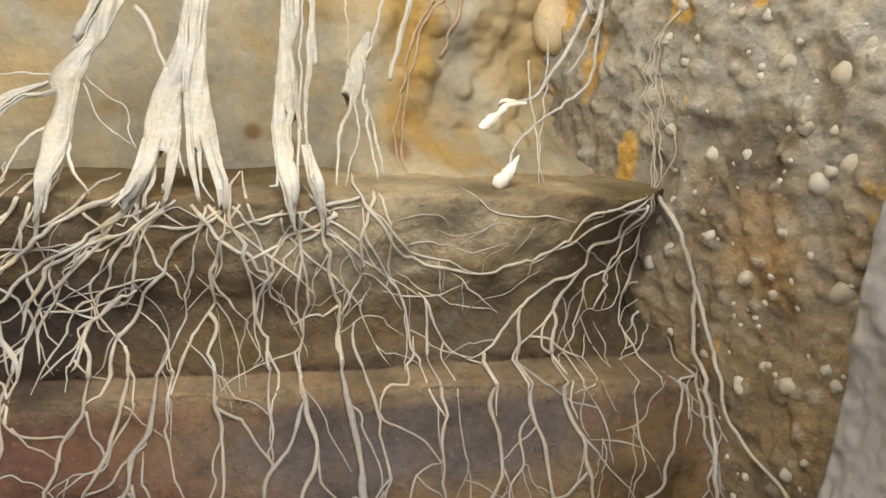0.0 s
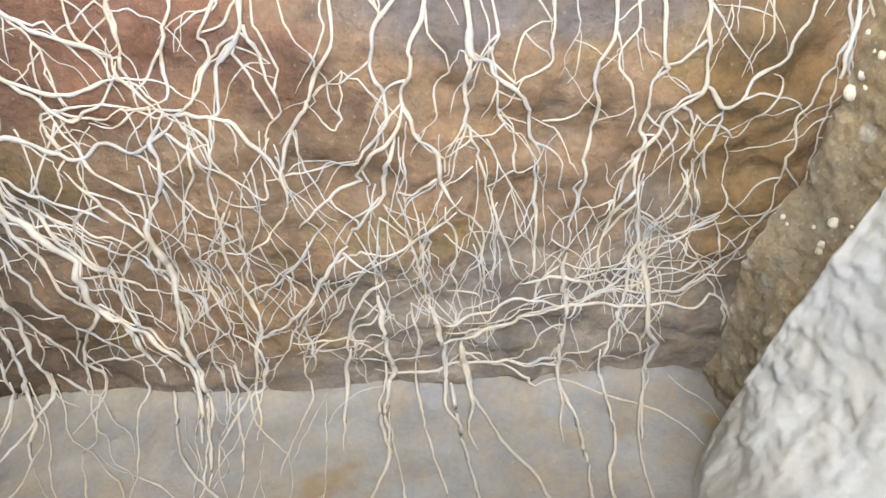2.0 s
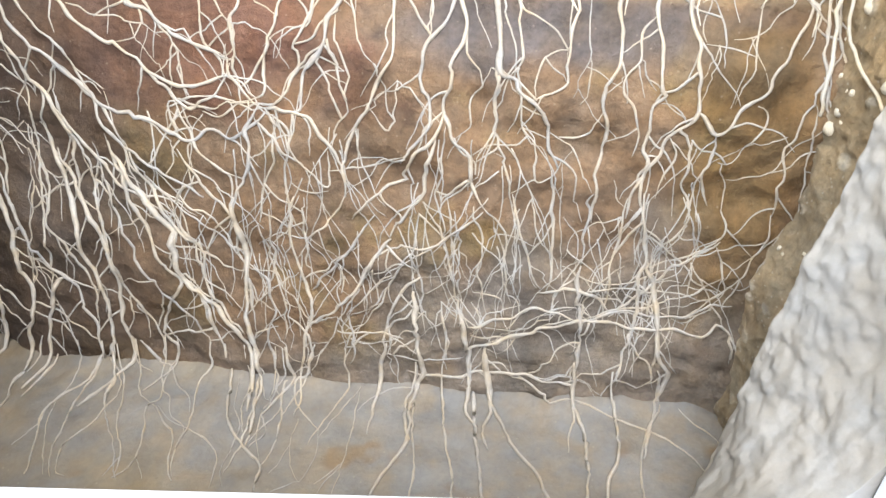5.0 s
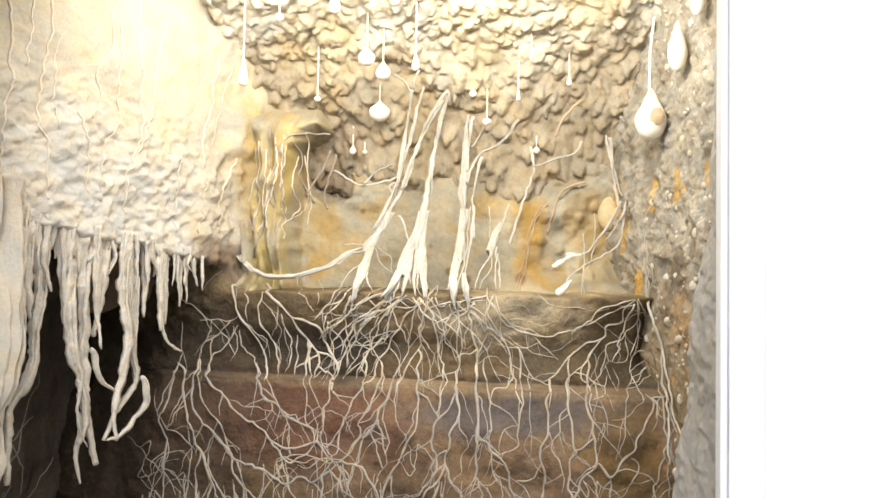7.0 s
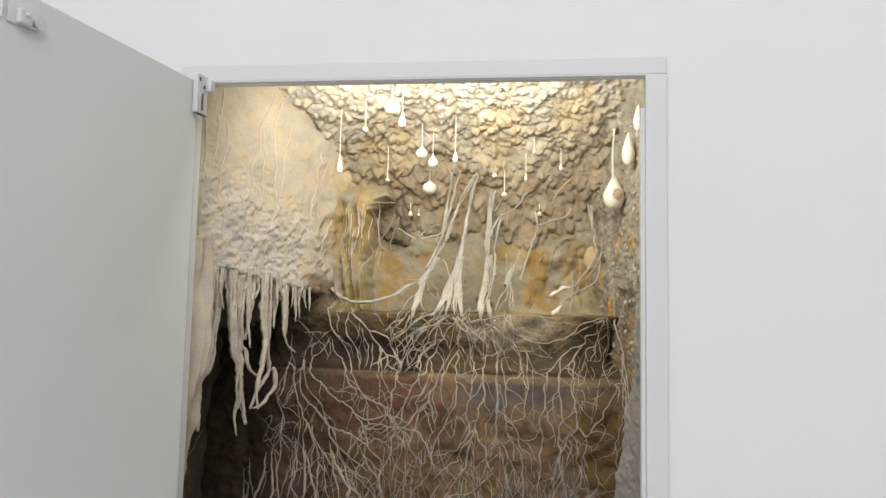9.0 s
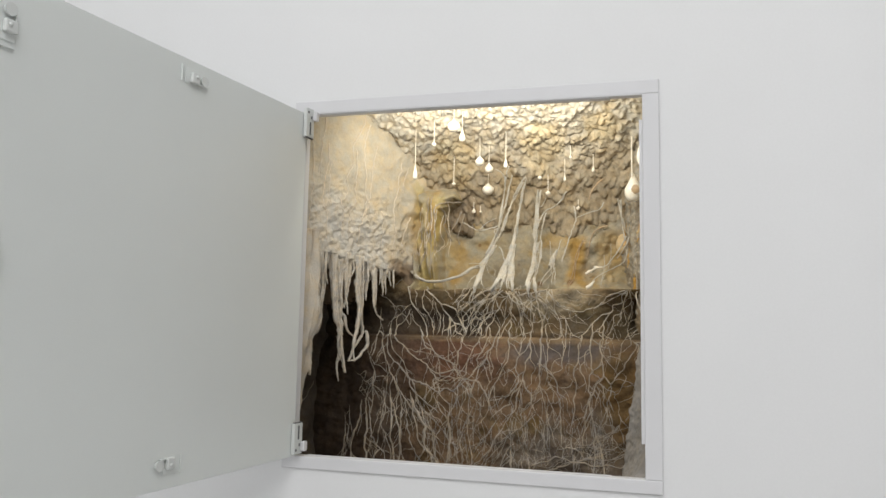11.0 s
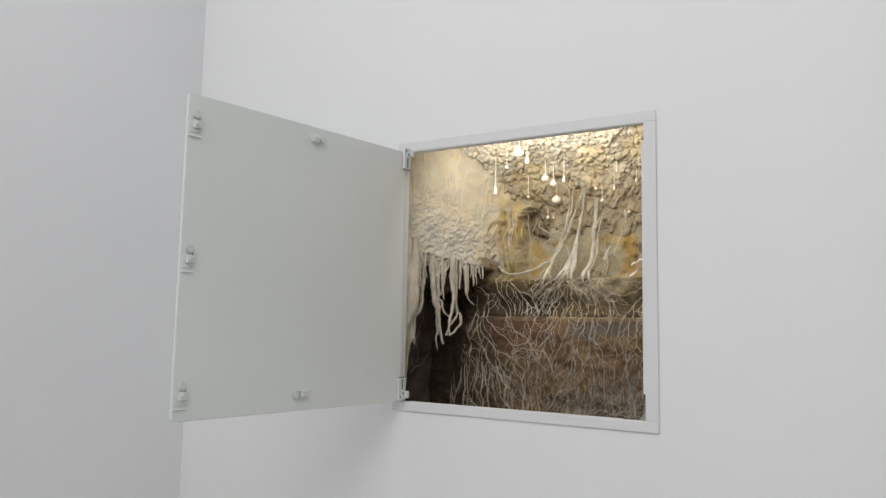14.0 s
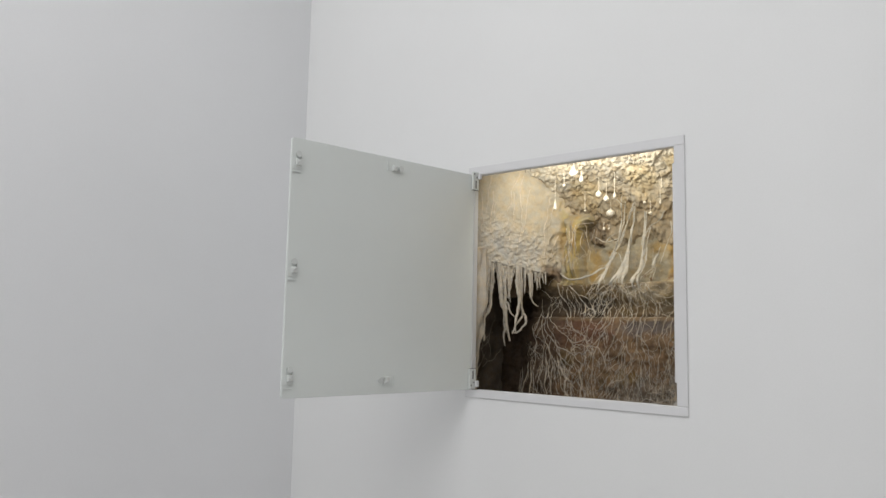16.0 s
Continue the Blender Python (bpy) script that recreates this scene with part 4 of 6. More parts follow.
def hang(r_mm, pts):
    """A root that hangs free from the rock's lower edge (y, height over 1.4 m)."""
    COUNT[0] += 1
    seed = COUNT[0]
    r = r_mm * 0.001
    p = np.array(pts, float) * 0.001 + (0, 1.4)
    top = p[0, 1]
    branch = top < 1.68
    yz = wiggle(spline(np.concatenate([[p[0] + (-0.004, 0.005)], p]) if branch else np.concatenate([[p[0] + (0, 0.012)], p]), 0.0035), 0.0009, seed)
    x = -0.318 + 0.55 * yz[:, 0] - 0.004 * (seed % 3)
    n = len(yz)
    rad = 0.9 * r * np.interp(np.arange(n), [0, n * 0.15, n * 0.55, n - 1], [0.75 if branch else 1.25, 1.0, 0.85, 0.36])
    core = xyz(x, yz[:, 0], yz[:, 1])
    strands = [tube(core, rad, 16, 0.5, seed=seed, ridge=0.36)]
    for k in range(3 if r > 0.0026 else 1):  # thinner fibres grown along it
        m = int(n * (0.45 + 0.5 * lattice(np.array([seed, k, 3]), 8)))
        ph = np.arange(m) * 0.07 + 2.1 * k + seed
        side = core[:m] + np.stack([0.75 * rad[:m] * np.sin(ph) + 0.4 * rad[:m], 0.95 * rad[:m] * np.cos(ph), 0 * ph], 1)
        strands.append(tube(side, rad[:m] * (0.30 + 0.1 * (k % 2)) * np.interp(np.arange(m), [0, m - 6, m - 1], [1, 1, 0.4]), 8, 0.3, seed=seed + 40 + k))
    ob = part("hanging_root", joined("hanging_root", strands, M_hang))
    tagged(ob, "thick pale root hanging from the overhanging rock" if r > 0.0045 else "thin pale root hanging from the overhanging rock", "root", "hanging roots")


NOW, FINE = [None], {}
M_thread = material("pale_thread", (0.56, 0.51, 0.43), 0.75, 0.14, 40, 500, 0.3, 0.0006, spec=0.25)
M_hang = material("hanging_root_bark", (0.50, 0.47, 0.415), 0.8, 0.22, 55, 420, 0.6, 0.0012, spec=0.25)
NOW[0] = empty("lower_roots", 0.0, 0.20, 1.34, "net of branching pale roots over the lower soil", "roots")
wall(1.7, [(-248, 216), (-244, 200), (-245, 177), (-249, 170), (-241, 150), (-241, 129), (-240, 105), (-240, 81), (-242, 62)])
wall(1.0, [(-249, 170), (-240, 161), (-225, 153), (-211, 142), (-206, 132)])
wall(1.0, [(-274, 136), (-259, 144), (-263, 122), (-273, 105), (-256, 110), (-242, 119)])
wall(1.9, [(-232, 218), (-229, 201), (-224, 187), (-216, 172), (-210, 159), (-206, 146), (-200, 136), (-190, 118), (-185, 101), (-189, 92), (-190, 67)])
wall(1.8, [(-220, 219), (-218, 198), (-215, 187), (-209, 178), (-198, 167), (-184, 156), (-175, 144), (-165, 135), (-160, 122), (-150, 110), (-135, 101), (-119, 89), (-98, 75)])
wall(1.4, [(-217, 217), (-211, 202), (-204, 190), (-191, 178), (-178, 165), (-172, 149), (-164, 135)])
wall(2.0, [(-207, 217), (-195, 204), (-176, 192), (-169, 184), (-153, 174), (-137, 166), (-127, 158), (-115, 150), (-103, 145), (-87, 150), (-74, 155)])
wall(1.5, [(-128, 160), (-121, 150), (-112, 142), (-106, 135), (-98, 132), (-88, 139), (-75, 152), (-71, 162)])
wall(0.9, [(-174, 191), (-160, 186), (-143, 185), (-128, 183), (-113, 175)])
wall(1.9, [(-151, 220), (-142, 205), (-137, 196), (-124, 190), (-113, 182), (-100, 175), (-90, 170), (-80, 166), (-72, 164)])
wall(1.1, [(-139, 215), (-129, 202), (-120, 192), (-111, 180), (-105, 167), (-104, 155), (-101, 139)])
wall(1.3, [(-97, 220), (-94, 207), (-89, 193), (-88, 180), (-84, 169), (-74, 165)])
wall(1.1, [(-92, 222), (-86, 206), (-76, 194), (-69, 184), (-68, 173)])
wall(1.5, [(-61, 227), (-66, 217), (-65, 205), (-64, 194), (-69, 187), (-67, 177), (-68, 166), (-78, 164)])
wall(1.9, [(-164, 135), (-148, 130), (-129, 125), (-116, 117), (-101, 113), (-90, 119), (-77, 116), (-71, 119), (-60, 126), (-51, 134)])
wall(1.7, [(-101, 113), (-93, 102), (-83, 94), (-71, 89)])
wall(1.1, [(-110, 112), (-111, 122), (-115, 132), (-110, 138), (-93, 136), (-76, 137), (-59, 142)])
wall(1.1, [(-148, 110), (-145, 95), (-137, 83), (-133, 72), (-123, 53)])
wall(1.0, [(-211, 140), (-209, 127), (-214, 105), (-215, 87), (-212, 79), (-203, 75), (-190, 87)])
wall(1.4, [(-184, 108), (-177, 90), (-176, 68), (-176, 41), (-175, 17)])
wall(1.6, [(-182, 108), (-168, 94), (-156, 81), (-143, 71), (-125, 50)])
wall(1.2, [(-65, 208), (-60, 202), (-48, 197), (-38, 197), (-33, 203)])
wall(1.6, [(-31, 221), (-30, 215), (-32, 205), (-41, 192), (-41, 184), (-49, 174), (-51, 161), (-52, 147), (-63, 139)])
wall(1.6, [(-11, 221), (-14, 204), (-19, 193), (-25, 185), (-30, 174), (-30, 162), (-38, 148), (-44, 139), (-51, 137)])
wall(1.8, [(1, 220), (-2, 201), (-9, 189), (-12, 177), (-21, 167), (-27, 154), (-29, 136), (-40, 135)])
wall(0.8, [(-8, 211), (-16, 197), (-23, 186), (-39, 182), (-49, 174)])
wall(1.0, [(6, 214), (6, 195), (9, 181), (13, 173), (19, 169)])
wall(1.6, [(27, 219), (29, 199), (30, 176), (23, 164), (17, 152), (13, 139), (6, 127), (0, 114), (-3, 101), (-3, 84)])
wall(1.0, [(-5, 192), (-5, 181), (-1, 166), (1, 146), (-6, 126), (-10, 113)])
wall(1.6, [(69, 213), (63, 196), (52, 184), (46, 171), (44, 165), (50, 152), (51, 142), (49, 132), (37, 117), (33, 110)])
wall(1.2, [(54, 220), (52, 207), (51, 189), (53, 184)])
wall(1.8, [(67, 219), (68, 204), (70, 185), (65, 172), (63, 159), (60, 147), (61, 139), (64, 129), (72, 122), (77, 108), (79, 96), (85, 88)])
wall(1.6, [(60, 143), (55, 129), (47, 122), (37, 109), (33, 100), (37, 97), (26, 91), (18, 88), (10, 79), (1, 67)])
wall(1.8, [(55, 131), (49, 106), (47, 89), (39, 79), (31, 68), (26, 56)])
wall(1.0, [(61, 135), (59, 119), (60, 107), (56, 90), (60, 77), (60, 56)])
wall(1.8, [(-49, 137), (-26, 135), (-18, 127), (-11, 117), (-6, 109), (-3, 101)])
wall(1.2, [(-49, 134), (-39, 129), (-37, 115), (-40, 98), (-41, 85), (-40, 63)])
wall(1.0, [(-34, 132), (-35, 115), (-31, 105), (-21, 95), (-12, 90), (-11, 101), (-12, 113)])
wall(1.0, [(-38, 90), (-30, 86), (-13, 88)])
wall(1.7, [(-55, 139), (-64, 123), (-63, 113), (-66, 98), (-71, 89), (-78, 73)])
wall(1.3, [(-45, 127), (-48, 106), (-53, 93), (-58, 81), (-61, 61)])
wall(1.4, [(-72, 164), (-72, 154), (-63, 142), (-51, 137)])
wall(1.1, [(-115, 132), (-92, 142), (-74, 139), (-51, 137)])
wall(1.0, [(-93, 131), (-81, 128), (-70, 137), (-51, 139)])
wall(0.8, [(-1, 162), (-13, 161), (-21, 151)])
wall(0.8, [(15, 141), (27, 129), (31, 145), (33, 160), (46, 146), (50, 139)])
wall(1.0, [(-11, 101), (10, 102), (27, 110), (37, 117)])
wall(0.8, [(86, 172), (81, 160), (74, 148), (76, 136), (66, 128)])
wall(0.8, [(89, 149), (88, 133), (82, 121), (79, 108)])
wall(2.3, [(88, 224), (91, 205), (91, 189), (91, 170), (100, 163), (106, 156), (117, 147), (122, 138), (124, 124), (129, 113)])
wall(1.4, [(92, 172), (90, 153), (90, 133), (95, 120), (100, 104), (103, 86)])
wall(1.5, [(98, 222), (100, 206), (103, 193), (102, 180), (100, 167)])
wall(1.3, [(132, 225), (134, 211), (132, 190), (129, 174), (124, 159), (111, 155)])
wall(0.8, [(108, 154), (116, 174), (129, 183), (132, 189)])
wall(0.6, [(142, 211), (141, 192), (141, 179), (134, 156)])
wall(0.8, [(138, 152), (144, 172), (143, 179)])
wall(1.6, [(162, 217), (159, 205), (158, 189), (156, 173), (153, 161), (152, 152), (156, 139), (155, 123), (152, 111), (152, 95), (152, 78)])
wall(1.6, [(181, 224), (180, 213), (177, 201), (181, 187), (183, 171), (184, 160), (178, 152), (177, 136), (180, 121), (180, 105), (182, 85)])
wall(1.1, [(177, 201), (171, 192), (170, 179), (162, 171), (162, 162), (167, 155), (172, 136), (171, 124)])
wall(1.0, [(170, 179), (174, 170), (179, 163)])
wall(1.7, [(201, 223), (198, 211), (198, 198), (202, 190), (200, 179), (202, 165), (203, 154), (198, 146), (190, 138), (186, 127), (181, 115), (175, 101), (173, 84)])
wall(1.6, [(203, 154), (209, 147), (214, 141), (219, 147), (225, 157), (236, 167), (240, 178), (248, 189), (257, 199), (258, 209), (252, 214)])
wall(1.4, [(214, 141), (217, 124), (212, 116), (216, 104), (220, 93)])
wall(1.2, [(203, 138), (205, 119), (202, 107), (209, 96), (207, 83)])
wall(0.8, [(206, 213), (211, 198), (214, 188), (214, 178)])
wall(0.8, [(204, 190), (218, 186), (230, 184)])
wall(0.8, [(233, 209), (231, 187), (227, 174), (222, 159)])
wall(0.8, [(251, 213), (245, 203), (233, 195), (218, 191)])
wall(1.0, [(190, 138), (195, 126), (189, 110), (188, 98)])
wall(0.8, [(198, 146), (190, 157), (183, 156)])
wall(1.2, [(128, 132), (137, 131), (146, 136), (152, 150)])
wall(0.8, [(122, 134), (136, 127), (142, 114), (151, 99)])
wall(1.0, [(104, 156), (107, 139), (115, 123), (116, 103), (120, 102), (127, 109), (131, 117)])
wall(0.8, [(234, 160), (240, 153), (234, 141), (227, 125), (219, 124)])
wall(0.6, [(253, 143), (245, 139), (233, 140)])
wall(0.8, [(255, 131), (243, 117), (227, 112)])
wall(0.8, [(222, 123), (228, 106), (228, 92)])
wall(1.6, [(-265, 58), (-276, 26), (-283, -7), (-279, -26), (-282, -54)])
wall(1.6, [(-250, 61), (-247, 38), (-251, 3), (-244, -16), (-250, -37), (-255, -49), (-258, -65)])
wall(1.8, [(-242, 62), (-233, 20), (-216, 2), (-208, -7), (-203, -26), (-197, -36), (-198, -62)])
wall(1.5, [(-212, 74), (-214, 46), (-207, 33), (-198, 14), (-193, -5), (-196, -31)])
wall(1.7, [(-201, 84), (-195, 48), (-194, 19), (-188, -5), (-185, -29), (-190, -61)])
wall(1.7, [(-190, 67), (-181, 49), (-175, 21), (-176, -8), (-177, -34), (-173, -59)])
wall(1.5, [(-176, 68), (-175, 40), (-175, 17), (-171, -7), (-159, -26), (-153, -41), (-151, -66)])
wall(1.4, [(-166, 74), (-161, 42), (-150, 15), (-140, -4), (-121, -26), (-111, -46)])
wall(1.2, [(-153, 82), (-142, 44), (-135, 21), (-124, 10), (-130, -3), (-141, -19), (-149, -40), (-140, -55)])
wall(1.9, [(-147, 80), (-133, 59), (-126, 45), (-124, 13), (-111, 0), (-103, -9), (-92, -23), (-82, -41), (-78, -56)])
wall(1.6, [(-137, 81), (-123, 50), (-110, 40), (-109, 24), (-104, 5), (-96, -13), (-83, -32)])
wall(1.6, [(-110, 40), (-93, 21), (-77, 20)])
wall(1.3, [(-129, 77), (-108, 61), (-91, 44), (-77, 30)])
wall(1.8, [(-98, 80), (-85, 67), (-79, 55)])
wall(1.1, [(-112, 69), (-95, 58), (-77, 23)])
wall(2.1, [(-109, -5), (-107, -30), (-101, -44)])
wall(1.8, [(-78, 77), (-81, 59), (-76, 37), (-77, 13), (-79, -7), (-79, -26), (-77, -41), (-74, -66)])
wall(1.4, [(-293, 45), (-295, 9), (-297, -12), (-301, -45)])
wall(1.4, [(-303, 28), (-301, -3), (-311, -36), (-311, -63)])
wall(1.6, [(-217, 0), (-225, -9), (-234, -35), (-241, -62)])
wall(1.2, [(-216, 83), (-218, 36), (-223, 6), (-228, -9)])
wall(1.0, [(-223, 64), (-235, 25), (-244, -16)])
wall(1.0, [(-227, -24), (-221, -44), (-216, -64)])
wall(1.1, [(-54, 71), (-56, 34), (-55, 16), (-50, -7), (-53, -33)])
wall(1.1, [(-30, 82), (-33, 55), (-31, 35), (-31, 9)])
wall(1.1, [(-37, 81), (-42, 54), (-39, 27), (-33, 9), (-32, -10), (-39, -31), (-43, -62)])
wall(1.1, [(-3, 84), (-12, 66), (-29, 51), (-32, 34)])
wall(1.5, [(16, 73), (5, 54), (-10, 34), (-22, 19), (-31, 7)])
wall(1.3, [(-10, 31), (-8, 21), (-9, 11)])
wall(2.0, [(26, 56), (14, 42), (5, 23), (-9, 2), (-23, -9), (-37, -23)])
wall(1.4, [(85, 84), (72, 70), (60, 58), (43, 54), (26, 50), (13, 39)])
wall(1.0, [(47, 84), (59, 64), (64, 43), (68, 25), (73, -2), (76, -31)])
wall(1.1, [(45, 76), (41, 45), (45, 27), (48, 4), (54, -9)])
wall(1.5, [(45, 29), (35, 17), (26, -3), (18, -23), (21, -35)])
wall(1.3, [(-14, -20), (-3, -21), (22, -20), (33, -23)])
wall(0.9, [(-5, -27), (13, -29), (21, -24)])
wall(1.7, [(41, 18), (43, -11), (44, -37), (46, -50), (43, -60)])
wall(1.1, [(21, -35), (39, -38), (61, -36), (76, -33)])
wall(1.3, [(60, 11), (63, -18), (61, -42)])
wall(1.9, [(73, 2), (78, -25), (80, -50)])
wall(1.7, [(91, -19), (91, -33), (96, -58)])
wall(1.5, [(21, -28), (17, -54)])
wall(1.3, [(-5, -7), (-3, -31), (-6, -47)])
wall(1.4, [(-77, -37), (-69, -27), (-57, -23)])
wall(1.4, [(-53, -38), (-48, -63)])
wall(1.1, [(36, -54), (57, -52), (96, -44), (113, -42), (134, -45), (153, -48)])
wall(0.8, [(63, 90), (66, 56), (63, 24)])
wall(0.8, [(67, 82), (72, 48), (71, 21), (69, -7)])
wall(1.0, [(79, 88), (86, 58), (85, 31), (90, 5)])
wall(0.8, [(91, 80), (99, 51), (102, 24), (100, 6)])
wall(1.0, [(85, 88), (100, 69), (99, 42), (106, 16)])
wall(0.9, [(30, 34), (17, 5), (4, -15), (-14, -33)])
wall(0.9, [(39, 45), (26, 25), (8, -5)])
wall(0.9, [(26, 30), (4, 8), (-9, -13)])
wall(0.9, [(13, 33), (-5, 3), (-19, -28), (-34, -56)])
wall(0.9, [(-40, 13), (-17, 29), (5, 50)])
wall(0.9, [(-64, 61), (-57, 25), (-49, 7), (-32, -15), (-14, -8)])
wall(0.9, [(-70, 24), (-59, -4), (-65, -34), (-60, -64)])
wall(0.9, [(-80, -16), (-58, 6), (-39, 22)])
wall(0.9, [(-50, -12), (-32, -30), (-38, -61)])
wall(1.7, [(78, -4), (94, 1), (111, 7), (123, 14), (135, 12), (152, 6)])
wall(1.9, [(76, -27), (91, -19), (116, -8), (136, -1), (152, 6), (172, 6), (188, 2), (211, 6), (231, 4), (240, 12), (249, 2), (252, -11)])
wall(1.3, [(152, 6), (175, 13), (199, 13), (222, 19), (236, 25), (247, 27)])
wall(1.0, [(156, 8), (179, 16), (205, 25), (227, 39), (237, 49)])
wall(1.4, [(171, 10), (190, 28), (210, 52), (224, 64), (231, 73)])
wall(1.7, [(124, 27), (150, 30), (162, 25), (171, 12)])
wall(1.0, [(154, 31), (181, 34), (197, 30), (212, 33), (232, 29)])
wall(1.9, [(149, 48), (148, 30), (152, 6), (155, -25), (153, -47)])
wall(1.9, [(181, 101), (184, 81), (187, 56), (187, 35), (188, 2), (184, -16), (179, -43)])
wall(1.5, [(191, 52), (199, 27), (203, 0), (207, -18), (216, -35), (210, -56)])
wall(0.7, [(206, -15), (202, -38), (195, -48)])
wall(1.2, [(172, 96), (172, 76), (168, 50), (168, 32), (167, 14)])
wall(1.4, [(151, 99), (150, 78), (149, 48)])
wall(1.4, [(125, 112), (129, 71), (131, 46), (128, 27)])
wall(1.2, [(103, 94), (110, 69), (117, 44), (126, 29)])
wall(1.0, [(115, 91), (120, 70), (130, 54)])
wall(1.0, [(205, 99), (210, 84), (197, 66), (195, 57)])
wall(1.0, [(210, 88), (217, 72), (221, 59)])
wall(1.0, [(228, 93), (232, 78), (217, 61), (192, 48)])
wall(1.0, [(229, 69), (237, 49), (241, 36), (234, 24)])
wall(1.0, [(217, 55), (229, 39), (235, 22)])
wall(1.0, [(257, 92), (255, 68), (245, 41), (232, 27), (218, 16)])
wall(0.8, [(265, 85), (253, 42), (240, 39)])
wall(1.0, [(81, 22), (98, 19), (102, 6)])
wall(0.9, [(79, 13), (86, 4), (82, -20)])
wall(0.8, [(90, -3), (115, -3), (135, 10)])
wall(0.9, [(80, -11), (103, -14), (128, -4)])
wall(0.9, [(86, -1), (80, -20)])
wall(0.8, [(172, 46), (182, 25), (198, 18), (219, 11)])
wall(0.8, [(176, 50), (158, 31), (155, 13)])
wall(0.8, [(137, 46), (153, 39), (177, 37), (196, 44), (214, 55)])
wall(0.6, [(154, 86), (163, 71), (169, 59)])
wall(0.6, [(135, 80), (145, 69), (145, 47)])
wall(0.6, [(192, 86), (189, 69), (198, 59)])
wall(0.6, [(163, 108), (168, 92), (176, 89)])
wall(1.4, [(269, 231), (267, 211), (265, 192), (267, 176), (264, 162), (258, 147), (255, 131), (256, 112), (257, 92)])
wall(1.2, [(279, 231), (274, 208), (275, 189), (282, 179), (292, 167)])
wall(1.2, [(267, 176), (272, 155), (277, 137), (288, 121)])
wall(0.8, [(266, 162), (267, 132), (269, 109), (269, 85)])
wall(1.4, [(42, -41)], [(35, 158), (37, 132), (38, 117), (24, 92), (15, 67)])
wall(0.9, [(42, -43)], [(41, 140), (44, 90), (38, 66)])
wall(1.1, [(61, -40)], [(62, 147), (64, 122), (68, 99), (70, 62)])
wall(1.6, [(81, -38)], [(84, 162), (85, 120), (87, 90), (89, 61)])
wall(1.4, [(89, -33), (94, -55)], [(102, 139), (109, 118), (124, 90), (132, 57)])
wall(1.5, [(152, -28), (154, -56)], [(157, 134), (157, 102), (150, 55)])
wall(1.5, [(178, -31)], [(181, 153), (181, 132), (177, 104), (168, 87), (166, 56)])
wall(1.1, [(208, -27), (213, -57)], [(199, 126), (191, 100), (188, 71), (188, 54)])
wall(0.7, [(43, -46)], [(25, 168), (13, 162), (2, 148)])
wall(0.9, [(108, -43), (134, -55)], [(156, 154), (185, 138), (215, 121), (232, 94)])
wall(0.6, [(224, -56)], [(235, 135), (243, 127), (247, 110)])
wall(1.3, [(-237, -69)], [(-240, 187), (-247, 163)])
wall(0.9, [(-246, -53), (-252, -70)], [(-255, 188)])
wall(0.6, [(-216, -52)], [(-217, 200), (-214, 175), (-219, 161), (-222, 147), (-222, 135), (-232, 117)])
wall(1.0, [(-196, -50)], [(-200, 201), (-204, 177), (-219, 159), (-222, 143), (-218, 127), (-212, 104), (-211, 93)])
wall(0.8, [], [(-199, 196), (-201, 179), (-205, 153), (-203, 133), (-202, 114), (-198, 103), (-192, 91)])
wall(0.6, [], [(-219, 159), (-215, 134), (-206, 111), (-198, 92)])
wall(0.8, [(-188, -50)], [(-195, 200), (-180, 181), (-176, 163), (-180, 151), (-184, 134), (-189, 128), (-196, 116), (-191, 96), (-183, 91)])
wall(0.6, [], [(-180, 151), (-170, 131), (-159, 114), (-152, 96), (-147, 88)])
wall(0.8, [(-186, -54)], [(-178, 181), (-171, 163), (-166, 138), (-158, 122), (-151, 106), (-148, 88)])
wall(0.6, [], [(-151, 107), (-155, 96), (-157, 89)])
wall(0.8, [(-175, -48)], [(-170, 194), (-158, 186)])
wall(0.8, [(-172, -51)], [(-167, 189), (-162, 169), (-149, 155), (-143, 151)])
wall(1.0, [(-168, -51), (-155, -66)], [(-145, 192), (-134, 173), (-121, 159), (-118, 146)])
wall(0.8, [(-149, -47)], [(-150, 183), (-144, 169), (-143, 156), (-148, 150), (-143, 124), (-140, 104), (-143, 95), (-150, 88)])
wall(0.6, [], [(-140, 104), (-134, 96), (-131, 87)])
wall(0.6, [(-139, -46)], [(-145, 192), (-144, 169), (-135, 160), (-129, 142), (-117, 132), (-114, 118)])
wall(0.9, [], [(-143, 151), (-131, 135), (-122, 125), (-117, 100), (-110, 85)])
wall(0.6, [], [(-143, 151), (-128, 137), (-116, 131)])
wall(0.8, [(-111, -44), (-112, -62)], [(-119, 176), (-114, 133), (-116, 118), (-115, 100), (-112, 89)])
wall(0.7, [], [(-116, 131), (-98, 120), (-88, 108), (-86, 94), (-85, 83)])
wall(1.5, [(-100, -43)], [(-97, 187), (-93, 160), (-88, 139), (-72, 116), (-57, 102), (-56, 80)])
wall(0.8, [(-85, -42)], [(-81, 177), (-81, 151), (-76, 128)])
wall(0.6, [], [(-90, 178), (-86, 151), (-78, 130), (-82, 97), (-77, 82)])
wall(1.1, [(-77, -42)], [(-72, 176), (-73, 150), (-74, 118), (-80, 93)])
wall(0.6, [(-61, -40)], [(-63, 175), (-62, 149)])
wall(0.6, [], [(-72, 176), (-67, 160), (-64, 159)])
wall(0.9, [(-51, -66)], [(-55, 170), (-52, 148), (-50, 124), (-53, 109), (-57, 100)])
wall(0.7, [(-56, -40), (-54, -56)], [(-60, 170), (-53, 149), (-65, 131), (-72, 116)])
